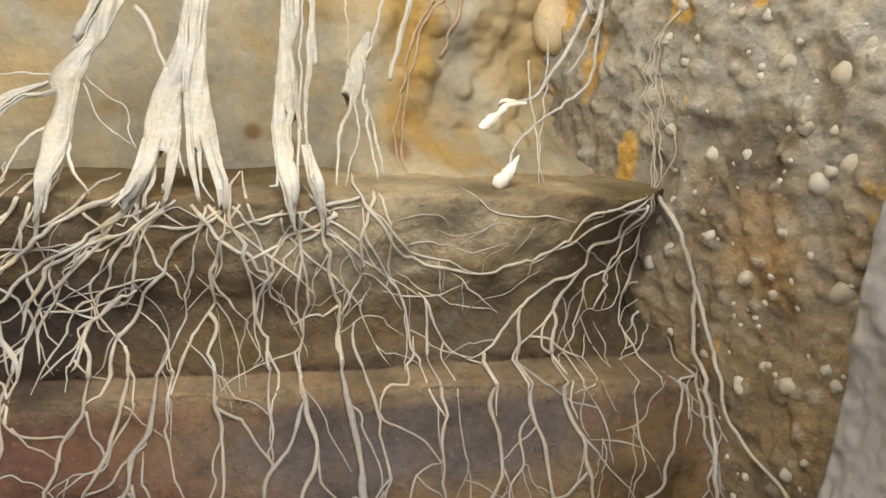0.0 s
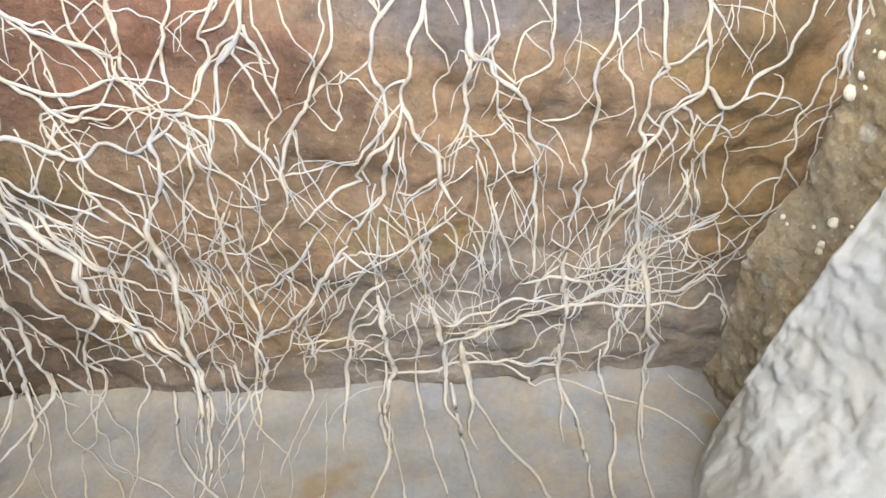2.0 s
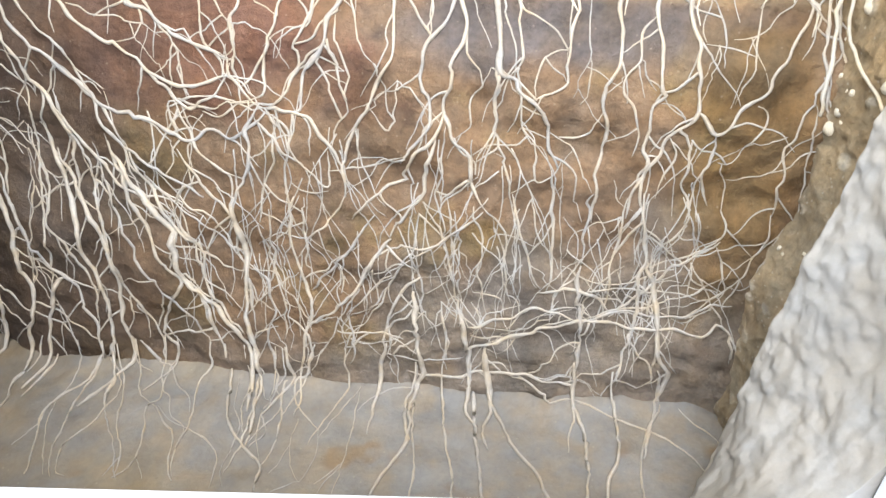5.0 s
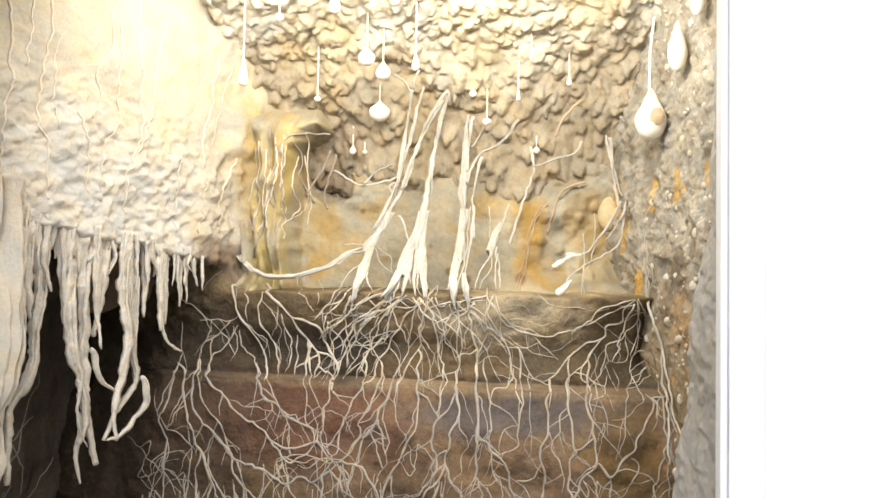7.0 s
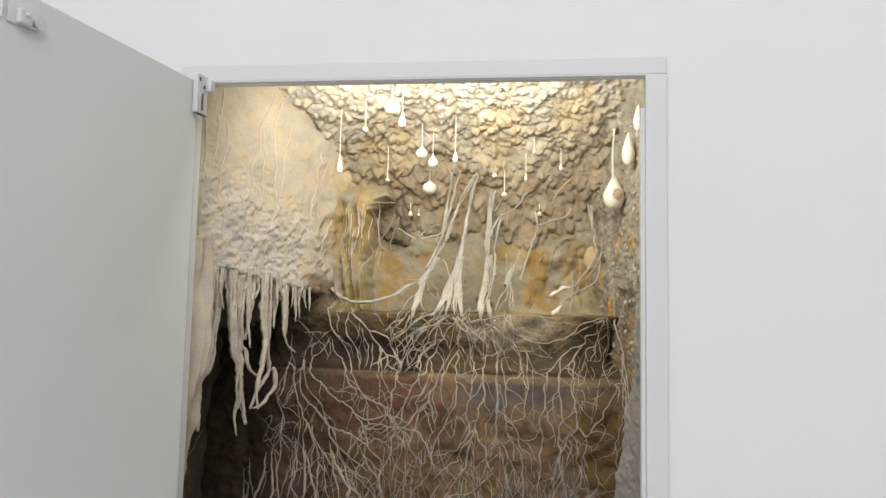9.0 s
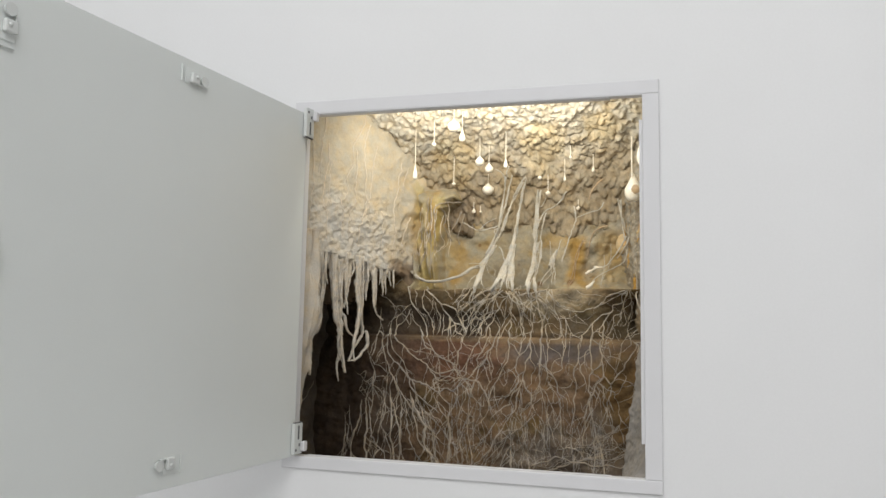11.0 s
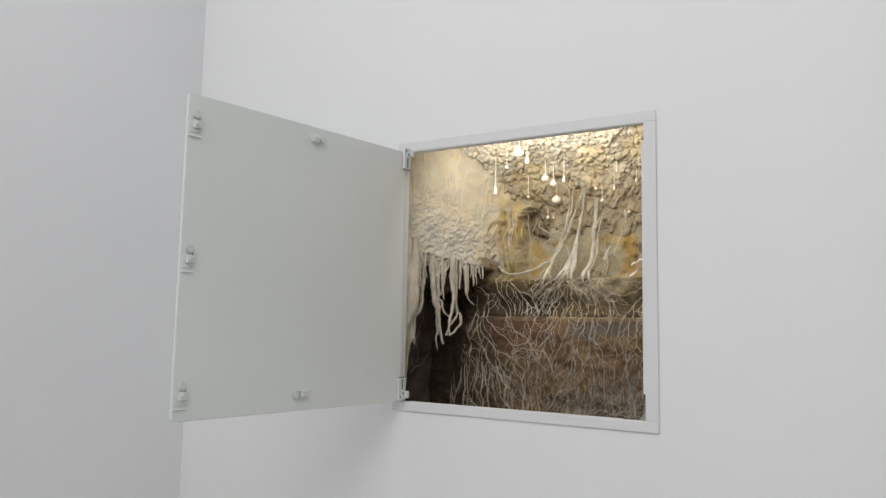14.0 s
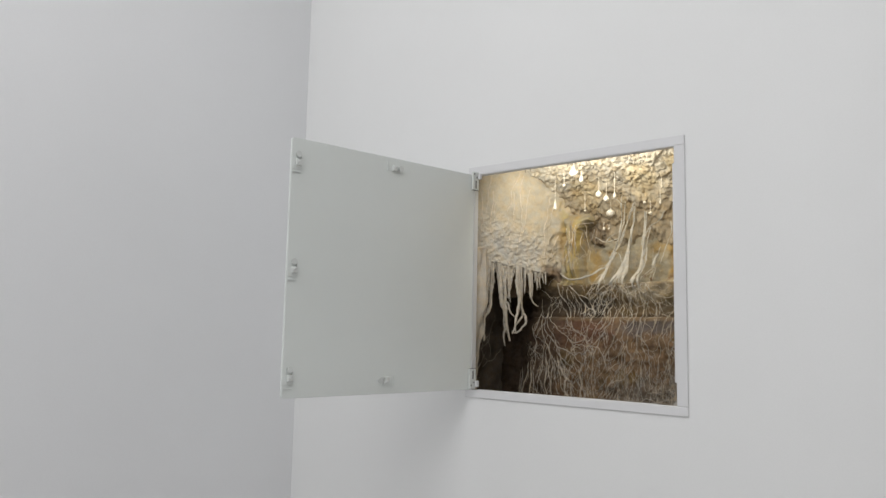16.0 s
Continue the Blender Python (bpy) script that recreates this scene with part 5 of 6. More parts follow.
wall(0.5, [], [(-67, 149), (-64, 121), (-59, 104)])
wall(0.9, [(-31, -33), (-37, -54)], [(-46, 174), (-43, 156), (-34, 143), (-23, 129)])
wall(0.5, [], [(-39, 141), (-40, 119), (-34, 93), (-29, 87)])
wall(0.5, [], [(-40, 119), (-43, 108), (-49, 94)])
wall(0.5, [], [(-23, 129), (-21, 110), (-27, 89), (-32, 86), (-45, 79)])
wall(0.7, [(-10, -35), (-7, -57)], [(-7, 166), (-16, 149), (-29, 118)])
wall(0.7, [], [(3, 170), (-9, 149), (-19, 129), (-22, 122)])
wall(0.5, [], [(2, 165), (0, 136), (-2, 105), (-6, 76)])
wall(0.5, [], [(-2, 101), (-12, 91), (-19, 85)])
wall(0.5, [], [(-2, 99), (-11, 87), (-16, 77)])
NOW[0] = empty("upper_roots", 0.0, 0.25, 1.62, "tangle of pale roots over the upper soil step", "roots")
wall(1.3, [(-38, 319), (-43, 302), (-46, 294), (-52, 281), (-63, 273), (-73, 262)])
wall(1.0, [(-12, 314), (-22, 309), (-29, 302), (-41, 294), (-51, 294)])
wall(1.0, [(-3, 312), (-13, 305), (-29, 302)])
wall(1.4, [(2, 319), (-3, 306), (-16, 294), (-31, 283), (-51, 272), (-60, 262), (-70, 251)])
wall(1.3, [(4, 317), (-3, 306), (-14, 295), (-22, 283), (-38, 266), (-49, 253), (-57, 237), (-60, 224), (-63, 215), (-65, 208)])
wall(1.4, [(35, 304), (23, 293), (12, 282), (6, 271), (-4, 260), (-6, 249), (-15, 238), (-19, 224), (-21, 215), (-28, 213), (-30, 206)])
wall(1.1, [(36, 312), (34, 301), (18, 293), (-4, 291), (-22, 280), (-37, 273)])
wall(1.1, [(7, 309), (6, 299), (-4, 285), (-6, 271), (-9, 257), (-22, 250), (-33, 239), (-39, 222), (-39, 215)])
wall(1.0, [(9, 306), (9, 299), (18, 292)])
wall(1.3, [(35, 301), (31, 282), (28, 265), (26, 248), (15, 234), (9, 217), (6, 212), (6, 205)])
wall(1.3, [(43, 315), (37, 306), (37, 293), (42, 282), (46, 264), (47, 247), (52, 233), (54, 218), (52, 203)])
wall(1.1, [(43, 315), (45, 301), (50, 293), (60, 301)])
wall(1.1, [(62, 301), (66, 290), (71, 269), (71, 246), (68, 223), (65, 214), (68, 202)])
wall(1.1, [(65, 293), (58, 284), (54, 270), (48, 253), (47, 244)])
wall(1.4, [(72, 309), (79, 293), (82, 269), (87, 255), (87, 234), (87, 216), (88, 206), (89, 197)])
wall(0.9, [(4, 268), (-12, 263), (-24, 258), (-34, 250), (-40, 239), (-46, 228), (-53, 216)])
wall(1.0, [(-6, 249), (5, 237), (7, 223), (9, 216)])
wall(0.9, [(21, 285), (17, 259), (13, 243), (5, 226)])
wall(0.6, [(12, 274), (16, 262), (12, 248)])
wall(0.4, [(21, 268), (31, 256), (44, 242), (51, 221)])
wall(0.6, [(15, 234), (25, 225), (30, 215)])
wall(0.6, [(51, 224), (40, 218), (30, 215), (27, 204)])
wall(0.9, [(-49, 250), (-34, 250), (-17, 254), (-6, 252)])
wall(0.6, [(-40, 267), (-29, 255), (-25, 241), (-20, 239)])
wall(0.6, [(-24, 258), (-26, 250), (-23, 241)])
wall(1.1, [(97, 314), (97, 301), (108, 287), (123, 274), (144, 266), (164, 267), (184, 273), (195, 279), (205, 291), (222, 299), (245, 307)])
wall(1.1, [(97, 301), (100, 284), (112, 266), (121, 248), (124, 232), (127, 220), (128, 212), (134, 200)])
wall(1.0, [(126, 232), (122, 217), (107, 214), (103, 201)])
wall(1.0, [(98, 304), (114, 289), (128, 277), (159, 266)])
wall(1.2, [(245, 305), (235, 297), (231, 282), (216, 280), (216, 269), (198, 260), (180, 246), (169, 230), (154, 219)])
wall(1.2, [(154, 219), (161, 214), (160, 199)])
wall(1.0, [(127, 256), (133, 250), (139, 235), (145, 225), (154, 219)])
wall(1.2, [(216, 269), (205, 254), (196, 239), (181, 227), (177, 218), (179, 213), (178, 198)])
wall(1.2, [(196, 239), (192, 233), (194, 223), (201, 215), (200, 207), (200, 197)])
wall(0.9, [(246, 306), (248, 285), (237, 272), (235, 266), (220, 260), (215, 241), (212, 229), (202, 217)])
wall(0.8, [(248, 285), (252, 259), (243, 243), (243, 227), (237, 216)])
wall(0.6, [(237, 272), (239, 243), (221, 243), (212, 229)])
wall(1.3, [(247, 307), (258, 291), (264, 265), (269, 239), (272, 217), (257, 214), (262, 207), (259, 195)])
wall(0.8, [(149, 309), (163, 298), (184, 296), (203, 293)])
wall(0.6, [(163, 296), (156, 289), (145, 280)])
wall(0.7, [(144, 266), (159, 252), (171, 243)])
wall(0.6, [(173, 276), (179, 286), (181, 292)])
wall(0.4, [(111, 295), (135, 298), (142, 286)])
wall(0.8, [(219, 229), (215, 215), (201, 208)])
wall(0.6, [(225, 235), (229, 225), (227, 216)])
wall(0.8, [(79, 298), (86, 301), (97, 302)])
wall(0.8, [(80, 293), (87, 284), (94, 272), (98, 267)])
wall(0.6, [(115, 268), (132, 256), (159, 246), (171, 243)])
wall(0.6, [(97, 287), (87, 272), (93, 251), (87, 240)])
wall(0.6, [(101, 263), (99, 245), (113, 218)])
wall(0.6, [(110, 257), (133, 253), (153, 261)])
wall(0.4, [(130, 289), (147, 286), (161, 292), (176, 290)])
wall(0.4, [(114, 281), (136, 283), (154, 277), (171, 283)])
wall(0.4, [(188, 267), (174, 255), (159, 249)])
wall(0.6, [(55, 270), (60, 252), (67, 238)])
wall(0.6, [(76, 272), (74, 252), (71, 243)])
wall(0.6, [(87, 234), (104, 245), (121, 232)])
wall(0.7, [(98, 269), (113, 257), (121, 245)])
wall(1.9, [(-194, 338), (-181, 320), (-179, 302), (-173, 279), (-164, 268), (-153, 252), (-145, 237), (-140, 219), (-139, 211)])
wall(1.4, [(-181, 328), (-170, 307), (-163, 297), (-163, 273)])
wall(2.2, [(-162, 320), (-143, 308), (-127, 293), (-112, 279), (-96, 275), (-83, 268), (-78, 255), (-70, 236), (-61, 229), (-61, 218)])
wall(2.2, [(-112, 279), (-108, 267), (-98, 257), (-87, 244), (-84, 233), (-87, 215)])
wall(1.6, [(-143, 308), (-149, 290), (-149, 274), (-139, 258), (-131, 242), (-126, 217)])
wall(1.1, [(-127, 293), (-129, 274), (-136, 258)])
wall(1.4, [(-123, 282), (-119, 264), (-114, 243), (-120, 219)])
wall(1.2, [(-242, 296), (-223, 285), (-212, 270), (-207, 260)])
wall(1.1, [(-220, 272), (-197, 275), (-183, 273), (-173, 279)])
wall(1.4, [(-183, 273), (-202, 256), (-217, 245), (-221, 226)])
wall(1.4, [(-175, 268), (-191, 246), (-206, 229), (-206, 211)])
wall(1.1, [(-181, 268), (-176, 246), (-183, 229)])
wall(1.4, [(-173, 263), (-171, 244), (-157, 231), (-146, 214)])
wall(1.6, [(-62, 319), (-68, 297), (-79, 286), (-88, 275)])
wall(1.6, [(-44, 319), (-57, 297), (-74, 281)])
wall(1.8, [(-10, 308), (-36, 295), (-58, 276), (-75, 265), (-84, 254)])
wall(1.6, [(-5, 293), (-37, 277), (-54, 255), (-59, 239)])
wall(1.1, [(-72, 276), (-62, 260), (-57, 245)])
wall(1.3, [(-38, 266), (-49, 245), (-51, 227)])
wall(1.6, [(-6, 262), (-27, 246), (-38, 222)])
wall(1.0, [(-16, 282), (-27, 261), (-22, 246), (-11, 224)])
wall(1.2, [(-241, 271), (-243, 250), (-241, 228), (-245, 218)])
wall(1.6, [(-108, 259), (-108, 238), (-109, 217)])
wall(0.8, [(-115, 326), (-113, 311), (-100, 301), (-87, 286)])
wall(0.8, [(-89, 319), (-81, 301), (-84, 291)])
wall(0.8, [(-159, 263), (-142, 253), (-148, 236)])
wall(0.8, [(-136, 290), (-125, 264), (-131, 248)])
NOW[0] = empty("corner_roots", 0.27, 0.22, 1.60, "bundle of thin roots down the cave corner", "roots")
corner(1.4, [(263, 230, 304), (261, 208, 291), (270, 201, 262), (270, 197, 232), (272, 189, 216), (273, 180, 194), (271, 170, 174), (271, 167, 156)])
corner(1.1, [(270, 201, 262), (272, 189, 240), (274, 179, 219), (276, 171, 198), (280, 149, 183), (283, 133, 174)])
corner(0.6, [(265, 219, 406), (262, 234, 389), (261, 238, 372), (261, 238, 348), (262, 235, 324), (263, 232, 304)])
corner(0.6, [(264, 224, 400), (261, 236, 384), (261, 242, 366), (261, 241, 345), (262, 233, 324), (262, 232, 304)])
corner(0.6, [(263, 232, 389), (262, 236, 369), (263, 233, 348), (262, 236, 330), (262, 235, 305)])
corner(0.5, [(261, 238, 372), (263, 230, 360), (263, 229, 344), (265, 221, 337), (265, 222, 322), (263, 231, 306)])
corner(0.6, [(261, 238, 348), (263, 231, 330), (263, 230, 315), (263, 232, 304)])
NOW[0] = empty("clay_panel_roots", 0.0, 0.31, 1.71, "thin brown and pale roots on the clay panel", "roots")
trunk(2.1, [(11, 530), (6, 503), (1, 478), (-4, 435), (-17, 400), (-29, 376)])
trunk(2.0, [(24, 532), (14, 503), (1, 456), (-7, 421), (-26, 379)])
trunk(2.1, [(50, 529), (30, 503), (15, 471), (6, 435), (-7, 407), (-29, 372)])
trunk(1.7, [(45, 519), (23, 485), (9, 449), (0, 421)])
trunk(3.4, [(-38, 357), (-58, 348), (-76, 334), (-95, 327), (-115, 322), (-142, 323), (-165, 333), (-187, 353), (-205, 376)])
trunk(1.4, [(-1, 439), (-15, 432), (-39, 426), (-57, 431), (-78, 442)])
trunk(1.4, [(-42, 427), (-29, 442), (-10, 449)])
trunk(1.4, [(-7, 414), (-14, 425), (-1, 432)])
trunk(2.4, [(52, 527), (43, 503), (36, 471), (31, 421), (23, 387)])
trunk(3.4, [(36, 471), (30, 428), (24, 387), (18, 353)])
trunk(4.1, [(73, 505), (70, 478), (70, 442), (69, 408), (67, 373)])
trunk(2.1, [(78, 503), (72, 471), (72, 442)])
trunk(1.7, [(129, 500), (108, 474), (88, 464), (78, 446), (73, 428)])
trunk(1.4, [(93, 496), (77, 471)])
trunk(1.7, [(66, 439), (65, 414), (69, 397)])
trunk(1.4, [(88, 460), (83, 436), (79, 408), (82, 367)])
trunk(1.3, [(10, 526), (4, 538), (-8, 543)])
trunk(1.3, [(15, 530), (14, 538), (20, 548)])
trunk(1.7, [(-25, 371), (-32, 358), (-39, 352), (-50, 349), (-61, 341), (-67, 336)])
trunk(0.9, [(-32, 355), (-35, 342), (-49, 330), (-57, 315), (-60, 311)])
trunk(2.0, [(-28, 366), (-33, 350), (-35, 335), (-36, 323), (-42, 306), (-46, 296)])
trunk(1.3, [(-29, 361), (-31, 345), (-33, 330), (-37, 318), (-41, 301)])
trunk(0.9, [(-32, 337), (-31, 326), (-28, 317), (-23, 309)])
trunk(0.4, [(-27, 361), (-16, 350), (-8, 345), (-6, 334), (-3, 328)])
trunk(0.4, [(-26, 355), (-19, 339), (-5, 329)])
trunk(0.5, [(-38, 360), (-50, 360), (-61, 358)])
trunk(1.2, [(-2, 393), (3, 383), (8, 370), (10, 362)])
trunk(1.7, [(11, 364), (7, 348), (4, 335), (-2, 315), (-13, 303)])
trunk(1.7, [(11, 359), (9, 346), (8, 334), (3, 313), (-2, 301)])
trunk(1.6, [(13, 357), (11, 333), (12, 318), (8, 303)])
trunk(1.4, [(19, 357), (20, 333), (22, 318), (24, 305)])
trunk(1.4, [(23, 357), (24, 334), (25, 315), (29, 305)])
trunk(2.0, [(24, 359), (27, 338), (33, 318), (35, 302)])
trunk(1.3, [(26, 351), (30, 334), (35, 313), (35, 302)])
trunk(0.6, [(15, 330), (18, 316)])
trunk(2.0, [(66, 375), (63, 358), (60, 339), (59, 320), (62, 307), (64, 298)])
trunk(1.6, [(68, 372), (68, 352), (65, 331), (65, 315), (66, 304)])
trunk(1.3, [(70, 375), (71, 355), (72, 341), (69, 325), (66, 310)])
trunk(0.7, [(77, 403), (75, 383), (74, 358), (71, 335)])
trunk(1.3, [(81, 403), (79, 375), (76, 344), (73, 320), (77, 304), (78, 298)])
trunk(1.0, [(73, 320), (75, 310), (81, 299)])
trunk(0.8, [(59, 320), (57, 312), (54, 312)])
trunk(0.9, [(119, 405), (111, 382), (107, 371)])
trunk(2.4, [(112, 385), (107, 373), (103, 360), (100, 347)])
trunk(1.0, [(103, 359), (99, 349), (89, 331), (85, 312)])
trunk(0.9, [(106, 359), (106, 331), (106, 313)])
trunk(0.9, [(107, 352), (110, 331), (111, 313)])
trunk(0.6, [(101, 349), (101, 336), (92, 320), (89, 312)])
trunk(0.5, [(97, 403), (99, 384), (98, 370), (103, 362)])
trunk(1.2, [(241, 411), (226, 384), (208, 359), (197, 352), (181, 350)])
trunk(1.0, [(244, 401), (236, 362), (204, 343), (184, 329), (177, 316)])
trunk(0.8, [(247, 412), (240, 394), (229, 375), (222, 368)])
trunk(0.6, [(212, 396), (210, 356), (197, 323), (199, 308)])
trunk(0.6, [(200, 375), (200, 346), (193, 308)])
brown(1.0, [(163, 410), (153, 399), (148, 380), (142, 357), (140, 334), (133, 321), (131, 303)])
brown(0.8, [(158, 410), (146, 389), (141, 367), (137, 347), (132, 327), (130, 314)])
trunk(1.7, [(230, 482), (233, 436), (239, 402)])
trunk(1.7, [(239, 503), (256, 485), (253, 450), (245, 409), (238, 389)])
trunk(1.4, [(224, 485), (235, 436), (241, 416)])
trunk(1.4, [(142, 471), (146, 446), (136, 415), (129, 394), (120, 361)])
trunk(1.4, [(146, 448), (169, 457), (190, 464), (198, 478)])
brown(1.4, [(205, 436), (181, 426), (171, 405), (164, 377)])
brown(1.4, [(195, 519), (177, 503), (169, 482)])
panel(1.1, [(-146, 492), (-147, 453), (-145, 433), (-141, 399)])
panel(1.1, [(-139, 494), (-138, 448), (-139, 399), (-139, 330)])
panel(1.1, [(-85, 485), (-114, 482), (-131, 471), (-131, 436), (-134, 400), (-138, 351)])
panel(1.1, [(-120, 473), (-118, 453), (-121, 438), (-107, 410)])
panel(1.5, [(-84, 466), (-100, 439), (-117, 417)])
panel(1.4, [(-78, 463), (-89, 435), (-96, 417), (-92, 403)])
panel(1.0, [(-161, 445), (-160, 404), (-162, 370)])
panel(1.4, [(-151, 384), (-153, 370), (-163, 343)])
panel(1.0, [(-173, 397), (-175, 363), (-171, 336)])
NOW[0] = empty("rock_threads", -0.27, 0.10, 1.76, "thin raised root threads on the pale rock", "roots")
face(1.2, [(63, 635), (61, 583), (52, 563), (50, 523), (50, 496)])
face(1.2, [(65, 562), (64, 528), (61, 499), (59, 449), (67, 437), (67, 385)])
face(1.3, [(147, 653), (134, 610), (115, 567), (114, 536), (102, 504), (106, 487), (99, 462)])
face(1.3, [(150, 616), (140, 581), (139, 538), (145, 508), (142, 452), (132, 415), (134, 380)])
face(1.3, [(167, 577), (159, 537), (155, 486), (137, 428)])
face(1.3, [(121, 563), (122, 503), (121, 467), (109, 424), (111, 389)])
face(1.4, [(222, 557), (215, 498), (206, 457), (206, 399), (207, 367)])
face(1.5, [(33, 617), (33, 551), (39, 509), (38, 477), (34, 450), (34, 402)])
face(1.4, [(250, 451), (233, 408), (228, 375)])
face(1.0, [(179, 453), (182, 403), (184, 365)])
face(1.0, [(238, 548), (226, 501), (220, 460)])
face(0.9, [(88, 466), (95, 439), (100, 394)])
face(0.9, [(72, 530), (69, 490), (74, 446)])
hang(4.5, [(61, 364), (61, 320), (65, 283)])
hang(5.2, [(68, 363), (74, 315), (71, 272), (71, 246), (65, 226), (56, 209), (55, 196), (56, 145)])
hang(2.4, [(84, 353), (87, 304), (88, 266)])
hang(5.6, [(91, 354), (93, 298), (97, 255), (107, 221), (111, 187), (105, 170)])
hang(6.3, [(107, 357), (108, 298), (111, 242), (114, 198), (120, 169), (124, 148)])
hang(3.4, [(111, 355), (113, 298), (118, 253)])
hang(4.0, [(97, 354), (101, 321)])
hang(4.7, [(127, 351), (124, 298), (118, 264)])
hang(4.8, [(136, 350), (135, 304), (143, 263), (139, 234), (135, 212), (131, 190), (135, 167)])
hang(2.8, [(116, 248), (122, 225), (135, 212)])
hang(4.2, [(151, 345), (154, 286), (154, 245), (159, 221), (146, 199), (139, 189), (131, 168)])
hang(3.2, [(159, 218), (160, 197), (139, 172), (126, 169)])
hang(2.9, [(142, 348), (146, 298), (149, 251)])
hang(3.6, [(163, 340), (164, 280)])
hang(3.3, [(169, 337), (173, 267)])
hang(3.0, [(175, 337), (176, 285), (182, 258), (199, 244)])
hang(3.6, [(182, 337), (185, 273)])
hang(2.0, [(188, 334), (191, 291)])
hang(2.0, [(195, 335), (197, 297)])
hang(2.0, [(205, 332), (207, 294)])
hang(1.7, [(215, 330), (216, 306)])
hang(4.1, [(115, 352), (119, 298)])
hang(3.1, [(87, 351), (94, 277)])
hang(3.9, [(52, 367), (53, 299), (56, 252), (48, 212)])
hang(4.2, [(44, 372), (49, 299), (48, 238)])
hang(2.5, [(112, 190), (107, 161), (112, 133)])
hang(1.6, [(102, 221), (101, 189), (110, 166)])
hang(3.0, [(79, 356), (78, 342)])
hang(2.8, [(123, 353), (125, 321)])
hang(2.6, [(157, 342), (159, 310)])
hang(2.3, [(200, 332), (201, 313)])

def strands(owner, count):
    """A fine net of long rootlets over the lower face."""
    for _ in range(count):
        p, ang = np.array([RNG.uniform(-0.13, 0.215), RNG.uniform(1.42, 1.535)]), -math.pi / 2 + RNG.normal(0, 0.4)
        pts = [p]
        for _ in range(int(RNG.uniform(0.035, 0.11) / 0.003)):
            ang += RNG.normal(0, 0.12) + 0.06 * math.sin(-math.pi / 2 - ang)
            p = p + 0.003 * np.array([math.cos(ang), math.sin(ang)])
            if p[1] > 1.352:
                pts.append(p)
        rr = np.linspace(RNG.uniform(0.00035, 0.00055), 0.00028, len(pts))
        FINE[owner].append(tube(on_bank(np.array(pts), rr), rr, 5, 0.15, seed=int(RNG.integers(999))))



def nodes(owner):
    """All points of a net of roots, with the number and radius of the root that each is on."""
    rows = [(x, z, k, r) for k, (line, r) in enumerate(LINES[owner]) for x, z in line[::2]]
    return np.array(rows)


def bridge(p, q, r0, r1):
    """A kinked side root over the soil from p to q."""
    d = q - p
    side = np.array([-d[1], d[0]])
    mid = [p + d * k + side * RNG.normal(0, 0.045) for k in (0.33, 0.67)]
    line = kinked(spline([p, *mid, q], 0.003), 0.0013, int(RNG.integers(99999)))
    rad = np.linspace(r0, r1, len(line)) * (1 + 0.2 * vnoise(xyz(np.arange(len(line)) * 0.35, RNG.integers(999), 0), 9))
    return tube(on_bank(line, rad), rad, 6, 0.22, 0.8, int(RNG.integers(999)))


def net(owner, count, reach, lo, hi):
    """Side roots that leave one root and run down into a neighbour."""
    n, out = nodes(owner), []
    used = np.zeros(len(n))
    for _ in range(count):
        a = n[RNG.integers(len(n))]
        d = n[:, :2] - a[:2]
        far = np.linalg.norm(d, axis=1)
        ok = np.flatnonzero((n[:, 2] != a[2]) & (far > 0.010) & (far < reach) & (d[:, 1] < -0.35 * far) & (n[:, 1] > lo) & (n[:, 1] < hi) & (used < 1))
        if len(ok) and lo < a[1] < hi:
            j = RNG.choice(ok[np.argsort(far[ok])[:14]])
            b = n[j]
            used[np.linalg.norm(n[:, :2] - b[:2], axis=1) < 0.004] = 1
            r = min(0.62 * a[3], 0.0011) * RNG.uniform(0.55, 1.0)
            out.append(bridge(a[:2], b[:2], r, 0.7 * r))
    return out


lower, upper = bpy.data.objects["lower_roots"], bpy.data.objects["upper_roots"]
up_nodes = nodes(upper)
over = []
for line, r in LINES[lower]:  # roots that come down over the ledge
    if line[0, 1] > 1.603:
        d = up_nodes[:, :2] - line[0]
        ok = np.flatnonzero((d[:, 1] > 0.006) & (d[:, 1] < 0.05) & (np.abs(d[:, 0]) < 0.03))
        if len(ok):
            b = up_nodes[ok[np.argmin(np.abs(d[ok, 0]) + 0.3 * d[ok, 1])]]
            over.append(bridge(b[:2], line[1], 0.75 * b[3], 0.72 * r))
fans = []
for x, z, n in ((-0.043, 1.705, 5), (-0.012, 1.706, 5), (0.0, 1.704, 4), (0.010, 1.707, 4), (0.024, 1.706, 4), (0.034, 1.704, 6), (0.064, 1.700, 7), (0.079, 1.700, 5), (0.247, 1.703, 5), (0.097, 1.708, 5)):
    d = up_nodes[:, :2] - (x, z)
    ok = np.flatnonzero((d[:, 1] < -0.012) & (d[:, 1] > -0.075) & (np.abs(d[:, 0]) < 0.06))
    for b in RNG.choice(ok, min(n // 2 if x < 0.03 else n * 2 // 3, len(ok)), replace=False):
        r = RNG.uniform(0.0006, 0.0011)
        fans.append(bridge(np.array([x + RNG.uniform(-0.009, 0.009), z - RNG.uniform(0, 0.004)]), up_nodes[b, :2], r, 0.6 * r))
tagged(place(part("root_net", joined("root_net", net(lower, 330, 0.055, 1.35, 1.62), M_root)), lower), "many kinked side roots that join their neighbours", kind="stuff")
tagged(place(part("root_net", joined("root_net", over + fans + net(upper, 55, 0.040, 1.615, 1.705), M_root_lit)), upper), "many kinked side roots that join their neighbours", kind="stuff")
strands(lower, 85)
